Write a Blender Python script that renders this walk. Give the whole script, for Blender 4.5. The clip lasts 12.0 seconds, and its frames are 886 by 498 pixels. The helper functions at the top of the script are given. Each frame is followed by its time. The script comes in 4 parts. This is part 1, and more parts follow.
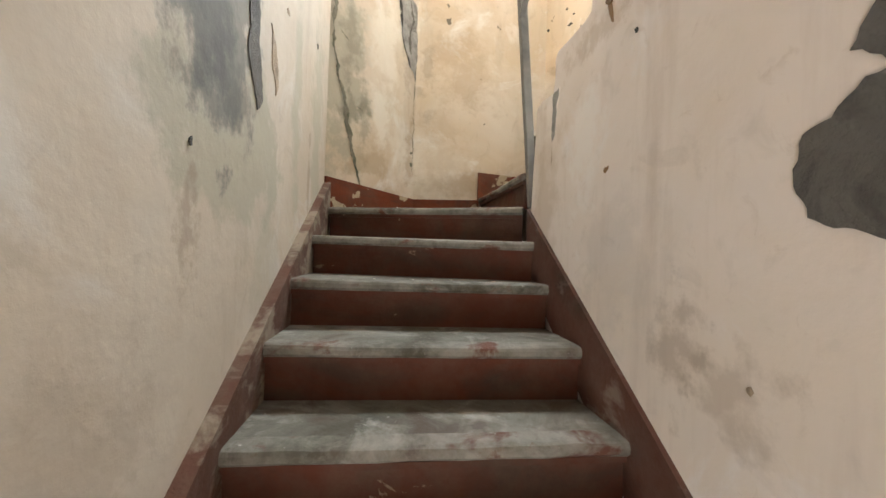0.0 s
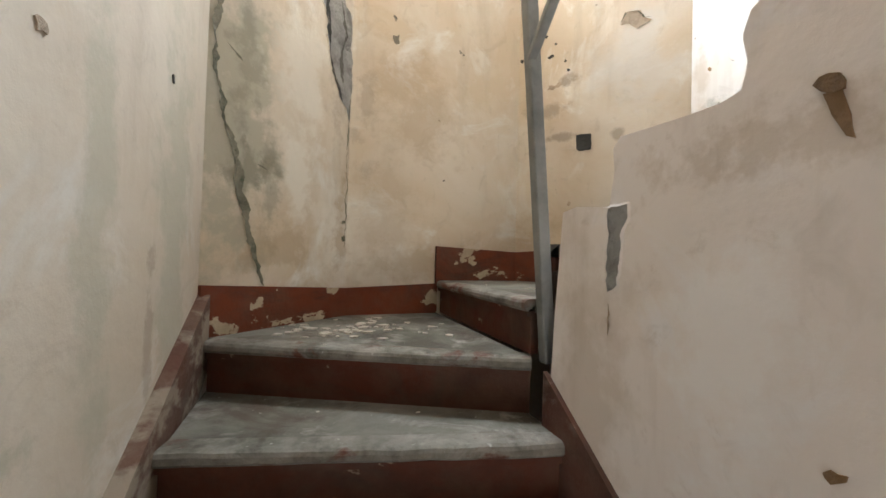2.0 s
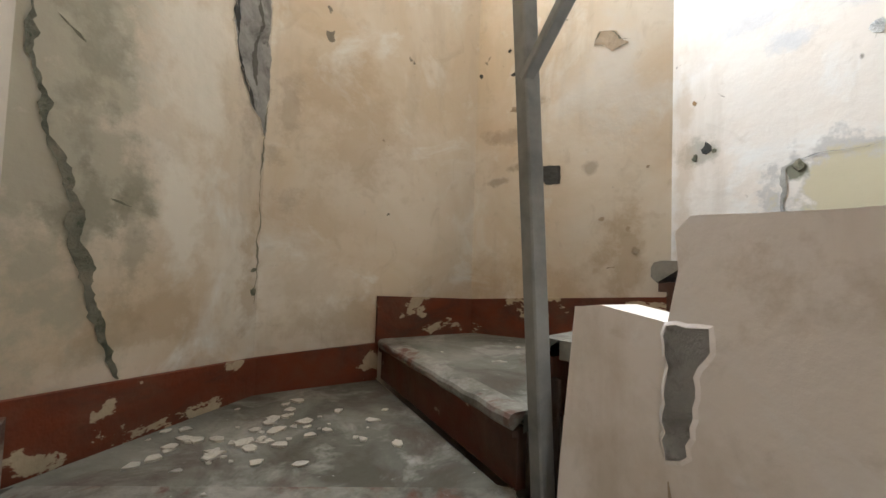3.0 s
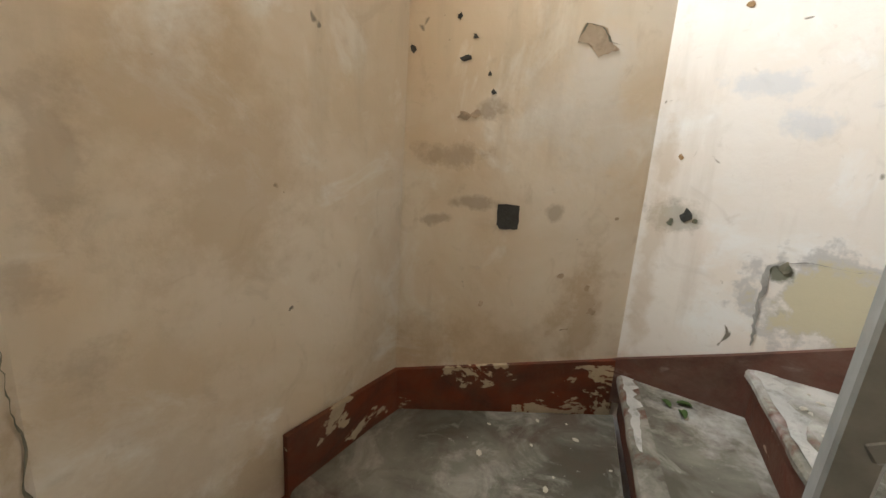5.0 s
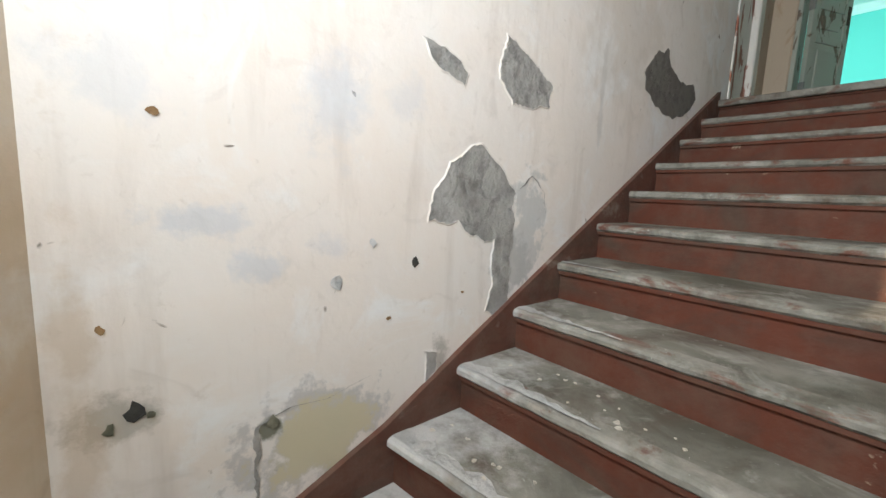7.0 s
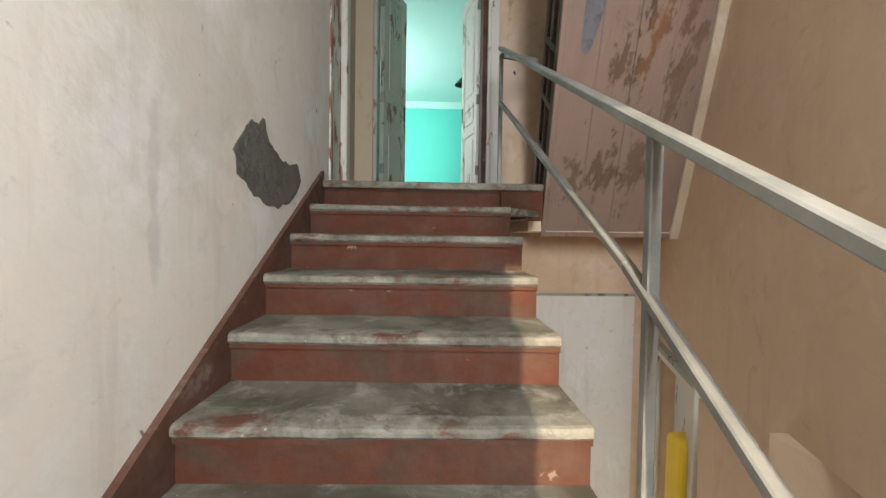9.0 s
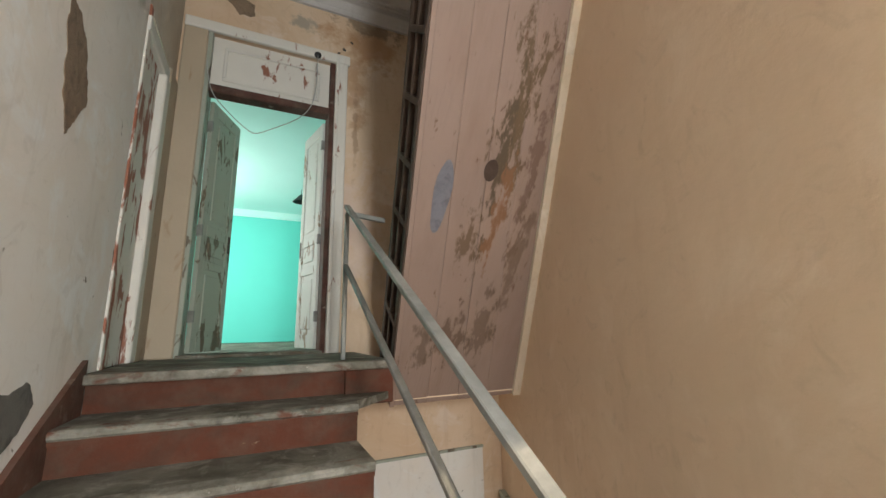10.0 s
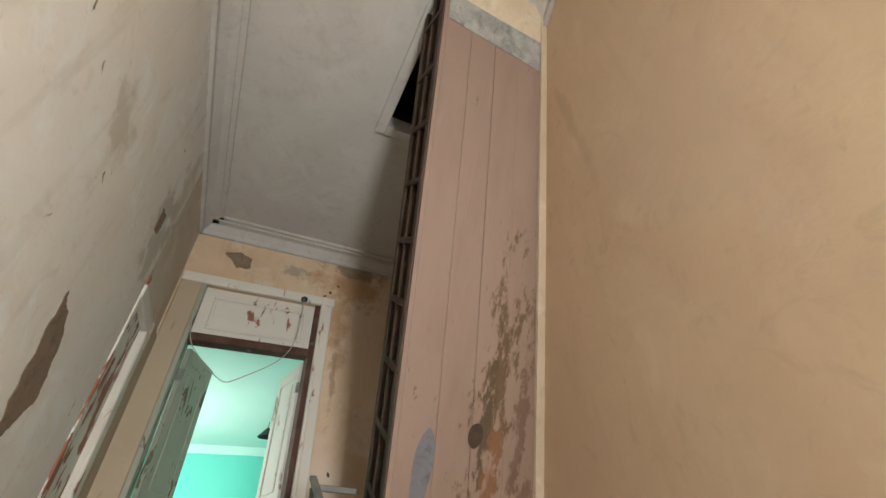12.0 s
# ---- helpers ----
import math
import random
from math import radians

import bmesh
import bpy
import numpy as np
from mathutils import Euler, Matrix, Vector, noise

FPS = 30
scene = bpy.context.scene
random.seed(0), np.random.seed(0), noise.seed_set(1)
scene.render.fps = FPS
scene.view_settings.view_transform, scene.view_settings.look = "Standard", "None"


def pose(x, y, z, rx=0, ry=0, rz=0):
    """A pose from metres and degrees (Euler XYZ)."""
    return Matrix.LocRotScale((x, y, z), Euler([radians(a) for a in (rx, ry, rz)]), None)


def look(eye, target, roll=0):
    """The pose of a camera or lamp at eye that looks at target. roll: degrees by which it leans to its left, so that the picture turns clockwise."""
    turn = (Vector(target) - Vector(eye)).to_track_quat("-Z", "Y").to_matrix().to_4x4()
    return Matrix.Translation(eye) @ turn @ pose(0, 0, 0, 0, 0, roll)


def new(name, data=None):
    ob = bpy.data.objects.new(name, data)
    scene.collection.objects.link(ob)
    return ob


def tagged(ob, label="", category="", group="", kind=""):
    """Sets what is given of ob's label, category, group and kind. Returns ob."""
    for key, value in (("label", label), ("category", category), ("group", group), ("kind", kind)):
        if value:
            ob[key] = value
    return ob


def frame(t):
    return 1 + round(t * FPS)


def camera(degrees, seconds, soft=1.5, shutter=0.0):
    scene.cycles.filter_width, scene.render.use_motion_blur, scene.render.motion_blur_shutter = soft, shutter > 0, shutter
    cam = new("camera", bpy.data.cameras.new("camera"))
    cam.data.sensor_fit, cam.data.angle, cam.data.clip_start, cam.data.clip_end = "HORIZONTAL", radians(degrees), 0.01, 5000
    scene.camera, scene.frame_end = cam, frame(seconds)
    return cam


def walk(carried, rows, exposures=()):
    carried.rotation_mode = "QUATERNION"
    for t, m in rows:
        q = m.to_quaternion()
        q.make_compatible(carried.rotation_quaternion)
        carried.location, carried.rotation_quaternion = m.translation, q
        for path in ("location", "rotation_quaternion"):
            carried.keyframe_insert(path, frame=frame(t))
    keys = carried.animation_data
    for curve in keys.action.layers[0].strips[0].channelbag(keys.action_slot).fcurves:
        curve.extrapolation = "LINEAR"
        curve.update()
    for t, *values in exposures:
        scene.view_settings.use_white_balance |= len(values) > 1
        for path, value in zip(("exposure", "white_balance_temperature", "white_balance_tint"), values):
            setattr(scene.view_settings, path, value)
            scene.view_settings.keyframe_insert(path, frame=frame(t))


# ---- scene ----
cam = camera(95.9, 12.0)
PATH = [
    (0, (0.406, -1.031, 0.69), (0.65, 0.954, 0.711), 2.0),
    (0.5, (0.369, -0.81, 0.842), (0.673, 1.165, 0.924), -0.5),
    (1, (0.372, -0.644, 0.997), (0.927, 1.275, 1.093), 1.6),
    (1.5, (0.45, -0.396, 1.132), (0.95, 1.54, 1.17), 1.2),
    (2, (0.383, -0.175, 1.275), (0.981, 1.733, 1.317), 1.6),
    (2.5, (0.479, 0.022, 1.379), (1.262, 1.858, 1.495), 1.9),
    (4.5, (0.43, 0.948, 1.996), (1.707, 2.457, 1.694), 2.4),
    (5, (0.456, 1.117, 2.186), (2.039, 2.259, 1.75), 3.7),
    (5.5, (0.685, 1.245, 2.277), (2.558, 1.863, 1.944), 3.1),
    (6, (0.79, 1.251, 2.399), (2.778, 1.274, 2.18), 4.7),
    (6.5, (0.865, 1.339, 2.527), (2.702, 0.604, 2.238), 4.4),
    (7, (1.063, 1.295, 2.586), (2.573, 0.011, 2.32), 2.4),
    (7.5, (1.262, 1.121, 2.657), (2.115, -0.681, 2.498), 2.4),
    (9.5, (1.459, 0.22, 3.289), (1.078, -1.743, 3.307), 0.6),
    (10, (1.464, 0.116, 3.611), (0.631, -1.659, 4.004), -1.0),
    (10.5, (1.422, 0.097, 3.783), (0.429, -1.476, 4.517), -1.5),
    (11, (1.419, 0.134, 3.848), (0.442, -1.314, 4.822), -3.3),
    (11.5, (1.44, 0.169, 3.913), (0.551, -1.187, 5.085), -4.5),
    (12, (1.481, 0.214, 3.966), (0.726, -1.134, 5.236), -4.2),
]
walk(cam, [(t, look(eye, target, roll)) for t, eye, target, roll in PATH],
     [(0, 1.7, 6500, 10), (1.5, 1.4, 6300, 10), (2.5, 1.0, 6150, 10), (4.5, 0.55, 6900, 10), (5.5, 0.4, 6500, 10), (6.5, 0.2, 6400, 10), (7.5, 0.2, 6400, 10),
      (9.5, 0.5, 6900, 10), (10, 0.45, 7000, 10), (11, 0.42, 7300, 10), (12, 0.5, 7400, 10)])

# ---- world and light ----
world = bpy.data.worlds.new("sky")
scene.world = world
world.use_nodes = True
wn = world.node_tree
sky = wn.nodes.new("ShaderNodeTexSky")
sky.sky_type = "NISHITA"
sky.sun_disc = False
sky.sun_elevation = radians(23)
sky.sun_rotation = radians(0)
wn.nodes["Background"].inputs[1].default_value = 0.12
wn.links.new(sky.outputs[0], wn.nodes["Background"].inputs[0])

sun = new("sun", bpy.data.lights.new("sun", "SUN"))
sun.data.energy = 5.0
sun.data.angle = radians(0.5)
sun.data.color = (1.0, 0.84, 0.62)
sun.matrix_world = look((0, 0, 0), (-0.085, -1.0, -0.42))


def area_light(name, eye, target, w, h, power, color=(0.84, 0.93, 1.0)):
    ob = new(name, bpy.data.lights.new(name, "AREA"))
    ob.data.shape, ob.data.size, ob.data.size_y = "RECTANGLE", w, h
    ob.data.energy, ob.data.color = power, color
    ob.matrix_world = look(eye, target)
    return ob


area_light("daylight_stair_window", (1.1, 2.28, 4.0), (0.98, 0.0, 3.5), 0.58, 1.28, 140)
area_light("daylight_room_window", (3.5, -6.6, 5.0), (0.5, -6.6, 4.6), 1.3, 1.6, 95, (0.95, 1.0, 1.0))
# added fill from the stair foot, unseen; lifts the lower flight and partition
area_light("fill_lower_flight", (-0.17, -3.66, -0.4), (1.1, -0.9, 0.5), 0.85, 1.9, 44, (0.97, 0.97, 0.98))

# ---- materials ----


class Nodes:
    """Small helper to chain shader nodes."""

    def __init__(self, name):
        self.mat = bpy.data.materials.new(name)
        self.mat.use_nodes = True
        self.t = self.mat.node_tree
        self.bsdf = self.t.nodes["Principled BSDF"]
        self.co = self.t.nodes.new("ShaderNodeTexCoord").outputs["Object"]

    def noise(self, scale, detail=6, rough=0.6, stretch=None, distort=0.0):
        n = self.t.nodes.new("ShaderNodeTexNoise")
        n.inputs["Scale"].default_value = scale
        n.inputs["Detail"].default_value = detail
        n.inputs["Roughness"].default_value = rough
        n.inputs["Distortion"].default_value = distort
        src = self.co
        if stretch:
            m = self.t.nodes.new("ShaderNodeMapping")
            m.inputs["Scale"].default_value = stretch
            self.t.links.new(src, m.inputs[0])
            src = m.outputs[0]
        self.t.links.new(src, n.inputs["Vector"])
        return n.outputs["Fac"]

    def ramp(self, fac, *stops):
        r = self.t.nodes.new("ShaderNodeValToRGB")
        el = r.color_ramp.elements
        while len(el) < len(stops):
            el.new(0.5)
        for e, (p, c) in zip(el, stops):
            e.position = p
            e.color = (*c, 1) if len(c) == 3 else c
        self.t.links.new(fac, r.inputs[0])
        return r.outputs[0]

    def mix(self, fac, a, b):
        m = self.t.nodes.new("ShaderNodeMix")
        m.data_type = "RGBA"
        for sock, v in ((m.inputs[0], fac), (m.inputs[6], a), (m.inputs[7], b)):
            if isinstance(v, tuple):
                sock.default_value = (*v, 1)
            elif isinstance(v, float):
                sock.default_value = v
            else:
                self.t.links.new(v, sock)
        return m.outputs[2]

    def stain(self, col, c, rad, color, strength=1.0, edge=0.5, amp=0.7, freq=7.0, stretch=None):
        """Stain with a ragged, soft border round c; rad 0 leaves that axis out."""
        m = self.t.nodes.new("ShaderNodeMapping")
        sc = [1 / v if v else 0.0 for v in rad]
        m.inputs["Scale"].default_value = sc
        m.inputs["Location"].default_value = [-p * q for p, q in zip(c, sc)]
        self.t.links.new(self.co, m.inputs[0])
        v = self.t.nodes.new("ShaderNodeVectorMath")
        v.operation = "LENGTH"
        self.t.links.new(m.outputs[0], v.inputs[0])
        ragged = self.math("MULTIPLY", self.math("SUBTRACT", self.noise(freq, 8, 0.65, stretch), 0.5), amp * 5)
        d = self.math("MULTIPLY", self.math("ADD", v.outputs["Value"], ragged), 0.5)
        k = strength
        return self.mix(self.ramp(d, (max(0.0, (1 - edge * 0.75) * 0.5), (k, k, k)), (0.5, B)), col, color)

    def math(self, op, a, b):
        m = self.t.nodes.new("ShaderNodeMath")
        m.operation = op
        for sock, v in zip(m.inputs, (a, b)):
            if isinstance(v, float):
                sock.default_value = v
            else:
                self.t.links.new(v, sock)
        return m.outputs[0]

    def done(self, color, rough=0.8, bump=None, strength=0.3, dist=0.01, metal=0.0):
        self.t.links.new(color, self.bsdf.inputs["Base Color"]) if not isinstance(color, tuple) else None
        if isinstance(color, tuple):
            self.bsdf.inputs["Base Color"].default_value = (*color, 1)
        self.bsdf.inputs["Metallic"].default_value = metal
        if isinstance(rough, float):
            self.bsdf.inputs["Roughness"].default_value = rough
        else:
            self.t.links.new(rough, self.bsdf.inputs["Roughness"])
        if bump is not None:
            b = self.t.nodes.new("ShaderNodeBump")
            b.inputs["Strength"].default_value = strength
            b.inputs["Distance"].default_value = dist
            self.t.links.new(bump, b.inputs["Height"])
            self.t.links.new(b.outputs[0], self.bsdf.inputs["Normal"])
        return self.mat


W, B = (1, 1, 1), (0, 0, 0)


def plaster(name, base, tint, pale, dirt, spots=0.0, stains=()):
    """Old limewashed plaster: cloudy tints, vertical runs, scuffs, small holes and trowel relief."""
    n = Nodes(name)
    clouds = n.noise(1.3, 5, 0.6, distort=0.6)
    col = n.mix(n.ramp(clouds, (0.4, B), (0.6, W)), base, tint)
    col = n.mix(n.ramp(n.noise(2.2, 7, 0.65, distort=0.9), (0.54, B), (0.66, W)), col, pale)
    runs = n.noise(2.4, 5, 0.6, (3.2, 3.2, 0.45))
    col = n.mix(n.math("MULTIPLY", n.ramp(runs, (0.55, B), (0.75, W)), 0.5), col, dirt)
    fine = n.noise(14, 8, 0.7, distort=0.5)
    col = n.mix(n.math("MULTIPLY", n.ramp(fine, (0.6, B), (0.72, W)), 0.45), col, dirt)
    if spots:
        sp = n.noise(9, 3, 0.4, distort=1.2)
        col = n.mix(n.ramp(sp, (0.735, B), (0.76, W)), col, (0.16, 0.14, 0.11))
    col = n.mix(n.math("MULTIPLY", n.ramp(n.noise(5.5, 6, 0.6, distort=1.5), (0.57, B), (0.7, W)), 0.35), col, tuple(c * 0.72 for c in tint))
    for st in stains:
        col = n.stain(col, *st)
    return n.done(col, 0.88, n.mix(0.12, n.noise(3.5, 7, 0.55), n.noise(24, 5, 0.6)), 0.3, 0.03)


# stain colours
GREY, GREY_D, OLIVE, MOSS = (0.2, 0.19, 0.16), (0.085, 0.083, 0.075), (0.36, 0.335, 0.255), (0.1, 0.105, 0.065)
TAN, UMBER, LIME, BLUEISH = (0.40, 0.30, 0.19), (0.26, 0.195, 0.135), (0.72, 0.67, 0.58), (0.46, 0.5, 0.55)
LEFT_STAINS = (
    ((0, 0.12, 1.0), (0, 0.42, 0.27), OLIVE, 0.75, 0.25, 0.35, 5.0), ((0, 0.0, 1.42), (0, 0.27, 0.5), GREY, 0.95, 0.3, 0.5, 6.0),
    ((0, -0.06, 1.3), (0, 0.17, 0.3), GREY_D, 0.6, 0.7, 0.7, 8.0), ((0, 0.1, 1.12), (0, 0.16, 0.16), GREY_D, 0.6, 0.7, 0.7, 8.0),
    ((0, -0.1, 0.72), (0, 0.05, 0.13), UMBER, 0.5, 0.8, 0.8, 14.0), ((0, 0.8, 1.3), (0, 0.08, 0.7), OLIVE, 0.6, 0.8, 0.7, 6.0),
    ((0, 1.25, 1.3), (0, 0.16, 0.9), OLIVE, 0.6, 0.8, 0.7, 6.0), ((0, 1.08, 1.0), (0, 0.03, 0.3), UMBER, 0.45, 0.8, 0.8, 12.0),
    ((0, -0.45, 0.35), (0, 0.3, 0.25), UMBER, 0.25, 0.9, 0.8, 7.0), ((0, 0.5, 0.62), (0, 0.2, 0.25), OLIVE, 0.4, 0.9, 0.8, 7.0))
PART_STAINS = (
    ((0, -0.15, 0.5), (0, 0.09, 0.14), UMBER, 0.4, 0.9, 0.8, 10.0), ((0, -0.3, 0.42), (0, 0.12, 0.1), UMBER, 0.3, 0.9, 0.8, 10.0),
    ((0, 0.3, 1.48), (0, 0.3, 0.06), TAN, 0.35, 0.9, 0.9, 12.0), ((0, 0.75, 0.95), (0, 0.2, 0.4), TAN, 0.35, 0.9, 0.7, 5.0),
    ((0, 0.35, 1.1), (0, 0.12, 0.3), (0.86, 0.84, 0.82), 0.7, 0.8, 0.8, 6.0), ((0, 0.1, 0.7), (0, 0.3, 0.2), (0.55, 0.52, 0.5), 0.3, 0.9, 0.9, 5.0))
WHITE_STAINS_SHADE = (
    ((0, 0.75, 2.85), (0, 0.12, 0.2), BLUEISH, 0.48, 0.9, 0.7, 6.0), ((0, 1.12, 2.5), (0, 0.12, 0.05), BLUEISH, 0.54, 0.8, 0.7, 9.0),
    ((0, 0.98, 2.37), (0, 0.08, 0.05), BLUEISH, 0.54, 0.8, 0.7, 9.0), ((0, 1.25, 2.8), (0, 0.12, 0.1), BLUEISH, 0.36, 0.8, 0.7, 7.0),
    ((0, 0.48, 2.9), (0, 0.1, 0.1), BLUEISH, 0.30, 0.9, 0.7, 7.0), ((0, 0.75, 2.42), (0, 0.07, 0.05), BLUEISH, 0.36, 0.9, 0.7, 9.0),
    # cream patch over a larger grey one, whose rim is painted edge shade
    ((0, 0.8, 1.8), (0, 0.25, 0.18), (0.4, 0.4, 0.4), 0.75, 0.35, 0.6, 9.0), ((0, 0.8, 1.79), (0, 0.19, 0.14), (0.5, 0.46, 0.33), 1.0, 0.3, 0.5, 9.0),
    ((0, 0.95, 1.88), (0, 0.04, 0.035), MOSS, 0.9, 0.6, 0.5, 14.0), ((0, 1.3, 2.03), (0, 0.12, 0.06), MOSS, 0.45, 0.9, 0.7, 12.0),
    ((0, -0.2, 2.45), (0, 0.13, 0.27), (0.44, 0.45, 0.44), 0.8, 0.4, 0.7, 9.0), ((0, -0.1, 2.28), (0, 0.14, 0.14), (0.38, 0.38, 0.37), 0.8, 0.5, 0.6, 9.0),
    ((0, 1.37, 1.9), (0, 0.05, 0.9), TAN, 0.4, 0.9, 0.8, 6.0), ((0, -0.75, 3.1), (0, 0.025, 0.4), (0.4, 0.4, 0.39), 0.4, 0.9, 0.6, 6.0),
    ((0, -1.0, 3.6), (0, 0.5, 0.5), (0.5, 0.46, 0.4), 0.4, 0.9, 0.9, 3.0), ((0, -2.5, 5.9), (0, 0.28, 0.4), (0.4, 0.38, 0.31), 0.7, 0.7, 0.8, 5.0),
    ((0, -1.3, 5.6), (0, 0.2, 0.16), (0.42, 0.37, 0.29), 0.6, 0.9, 0.8, 6.0), ((0, -2.6, 6.4), (0, 0.2, 0.5), (0.42, 0.36, 0.27), 0.6, 0.9, 0.8, 5.0),
    ((0, 0.3, 1.95), (0, 0.05, 0.1), GREY, 0.6, 0.7, 0.6, 12.0))
TURN_STAINS = (
    ((0.03, 0, 1.9), (0.16, 0, 0.8), OLIVE, 0.75, 0.7, 0.8, 5.0), ((0.1, 0, 1.62), (0.09, 0, 0.1), MOSS, 0.4, 0.8, 0.8, 9.0),
    ((0.08, 0, 2.05), (0.06, 0, 0.25), MOSS, 0.3, 0.8, 0.9, 9.0), ((0.17, 0, 1.6), (0.05, 0, 0.3), MOSS, 0.35, 0.9, 0.9, 9.0),
    ((0.28, 0, 1.65), (0.08, 0, 0.22), LIME, 0.75, 0.6, 0.6, 6.0), ((0.3, 0, 2.15), (0.12, 0, 0.3), LIME, 0.6, 0.7, 0.8, 5.0),
    ((0.25, 0, 1.3), (0.2, 0, 0.12), TAN, 0.6, 0.8, 0.8, 6.0), ((0.42, 0, 1.35), (0.1, 0, 0.25), LIME, 0.5, 0.8, 0.8, 6.0),
    ((0.5, 0, 1.4), (0.05, 0, 0.3), TAN, 0.6, 0.9, 0.8, 10.0), ((0.47, 0, 2.15), (0.06, 0, 0.25), UMBER, 0.4, 0.9, 0.8, 10.0),
    ((0.9, 0, 2.2), (0.28, 0, 0.4), TAN, 0.5, 0.8, 0.8, 4.0), ((0.75, 0, 1.5), (0.2, 0, 0.3), TAN, 0.35, 0.9, 0.8, 5.0),
    ((0.62, 0, 2.15), (0.06, 0, 0.16), UMBER, 0.35, 0.9, 0.9, 10.0), ((0.9, 0, 1.25), (0.3, 0, 0.1), TAN, 0.5, 0.9, 0.8, 6.0),
    ((0.62, 0, 1.75), (0.07, 0, 0.06), UMBER, 0.35, 0.9, 0.9, 9.0), ((0.55, 0, 1.95), (0.05, 0, 0.05), UMBER, 0.35, 0.9, 0.9, 9.0),
    ((1.72, 0, 2.2), (0.09, 0, 0.05), UMBER, 0.5, 0.8, 0.7, 10.0), ((1.68, 0, 1.96), (0.05, 0, 0.025), UMBER, 0.55, 0.8, 0.7, 12.0),
    ((1.8, 0, 2.37), (0.05, 0, 0.05), UMBER, 0.6, 0.8, 0.6, 12.0), ((1.78, 0, 2.03), (0.06, 0, 0.03), UMBER, 0.6, 0.7, 0.5, 12.0),
    ((1.99, 0, 2.0), (0.03, 0, 0.05), UMBER, 0.55, 0.8, 0.6, 12.0), ((2.1, 0, 1.55), (0.07, 0, 0.3), TAN, 0.6, 0.9, 0.8, 8.0),
    ((1.9, 0, 1.4), (0.3, 0, 0.18), TAN, 0.5, 0.9, 0.8, 5.0), ((2.05, 0, 2.4), (0.14, 0, 0.4), (0.6, 0.58, 0.54), 0.6, 0.9, 0.7, 4.0))
BACK_STAINS = (
    ((0.6, 0, 6.6), (0.35, 0, 0.3), (0.38, 0.2, 0.09), 0.7, 0.8, 0.8, 4.0), ((0.68, 0, 6.2), (0.14, 0, 0.7), (0.36, 0.2, 0.1), 0.6, 0.8, 0.8, 5.0),
    ((0.5, 0, 6.85), (0.4, 0, 0.12), (0.16, 0.12, 0.08), 0.7, 0.7, 0.8, 8.0), ((0.66, 0, 5.6), (0.03, 0, 0.5), (0.25, 0.15, 0.09), 0.6, 0.8, 0.7, 9.0),
    ((0.6, 0, 4.6), (0.3, 0, 0.7), (0.62, 0.49, 0.42), 0.7, 0.8, 0.7, 4.0), ((1.2, 0, 6.67), (0.14, 0, 0.09), (0.3, 0.27, 0.22), 0.8, 0.6, 0.6, 9.0))
BEIGE_STAINS = (((0.0, -0.6, 6.1), (0, 0.05, 0.5), (0.5, 0.37, 0.26), 0.5, 0.9, 0.8, 3.0), ((0, -0.2, 5.2), (0, 0.5, 0.5), (0.62, 0.46, 0.36), 0.5, 0.9, 0.9, 2.5))


M_CREAM = plaster("cream_plaster", (0.64, 0.575, 0.48), (0.56, 0.46, 0.335), (0.68, 0.65, 0.585), (0.41, 0.35, 0.265), 1, TURN_STAINS)
M_WHITE = plaster("white_plaster", (0.68, 0.655, 0.62), (0.67, 0.62, 0.565), (0.71, 0.715, 0.705), (0.46, 0.41, 0.36), 1, WHITE_STAINS_SHADE)
# left plaster toned down, partition lifted: part of the uneven daylight is in these colours
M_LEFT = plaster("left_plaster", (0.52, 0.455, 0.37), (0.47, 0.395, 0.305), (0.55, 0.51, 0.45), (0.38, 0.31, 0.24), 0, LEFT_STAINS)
M_PART = plaster("partition_plaster", (0.8, 0.74, 0.695), (0.76, 0.69, 0.62), (0.82, 0.79, 0.775), (0.55, 0.47, 0.4), 0, PART_STAINS)
M_BEIGE = plaster("beige_paint", (0.67, 0.505, 0.36), (0.64, 0.47, 0.33), (0.69, 0.53, 0.39), (0.58, 0.42, 0.29), 0, BEIGE_STAINS)
M_PEACH = plaster("peach_plaster", (0.62, 0.47, 0.34), (0.56, 0.4, 0.27), (0.64, 0.52, 0.42), (0.42, 0.27, 0.17), 0, BACK_STAINS)
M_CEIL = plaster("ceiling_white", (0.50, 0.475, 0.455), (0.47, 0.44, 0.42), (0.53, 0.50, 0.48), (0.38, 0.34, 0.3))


def turquoise(name, col):
    n = Nodes(name)
    return n.done(n.mix(n.noise(1.5, 4), col, tuple(min(1, c * 1.1) for c in col)), 0.75, n.noise(20), 0.1, 0.01)


M_TURQ = turquoise("turquoise_paint", (0.12, 0.66, 0.58))
M_TURQ_PALE = turquoise("pale_turquoise_paint", (0.55, 0.85, 0.82))


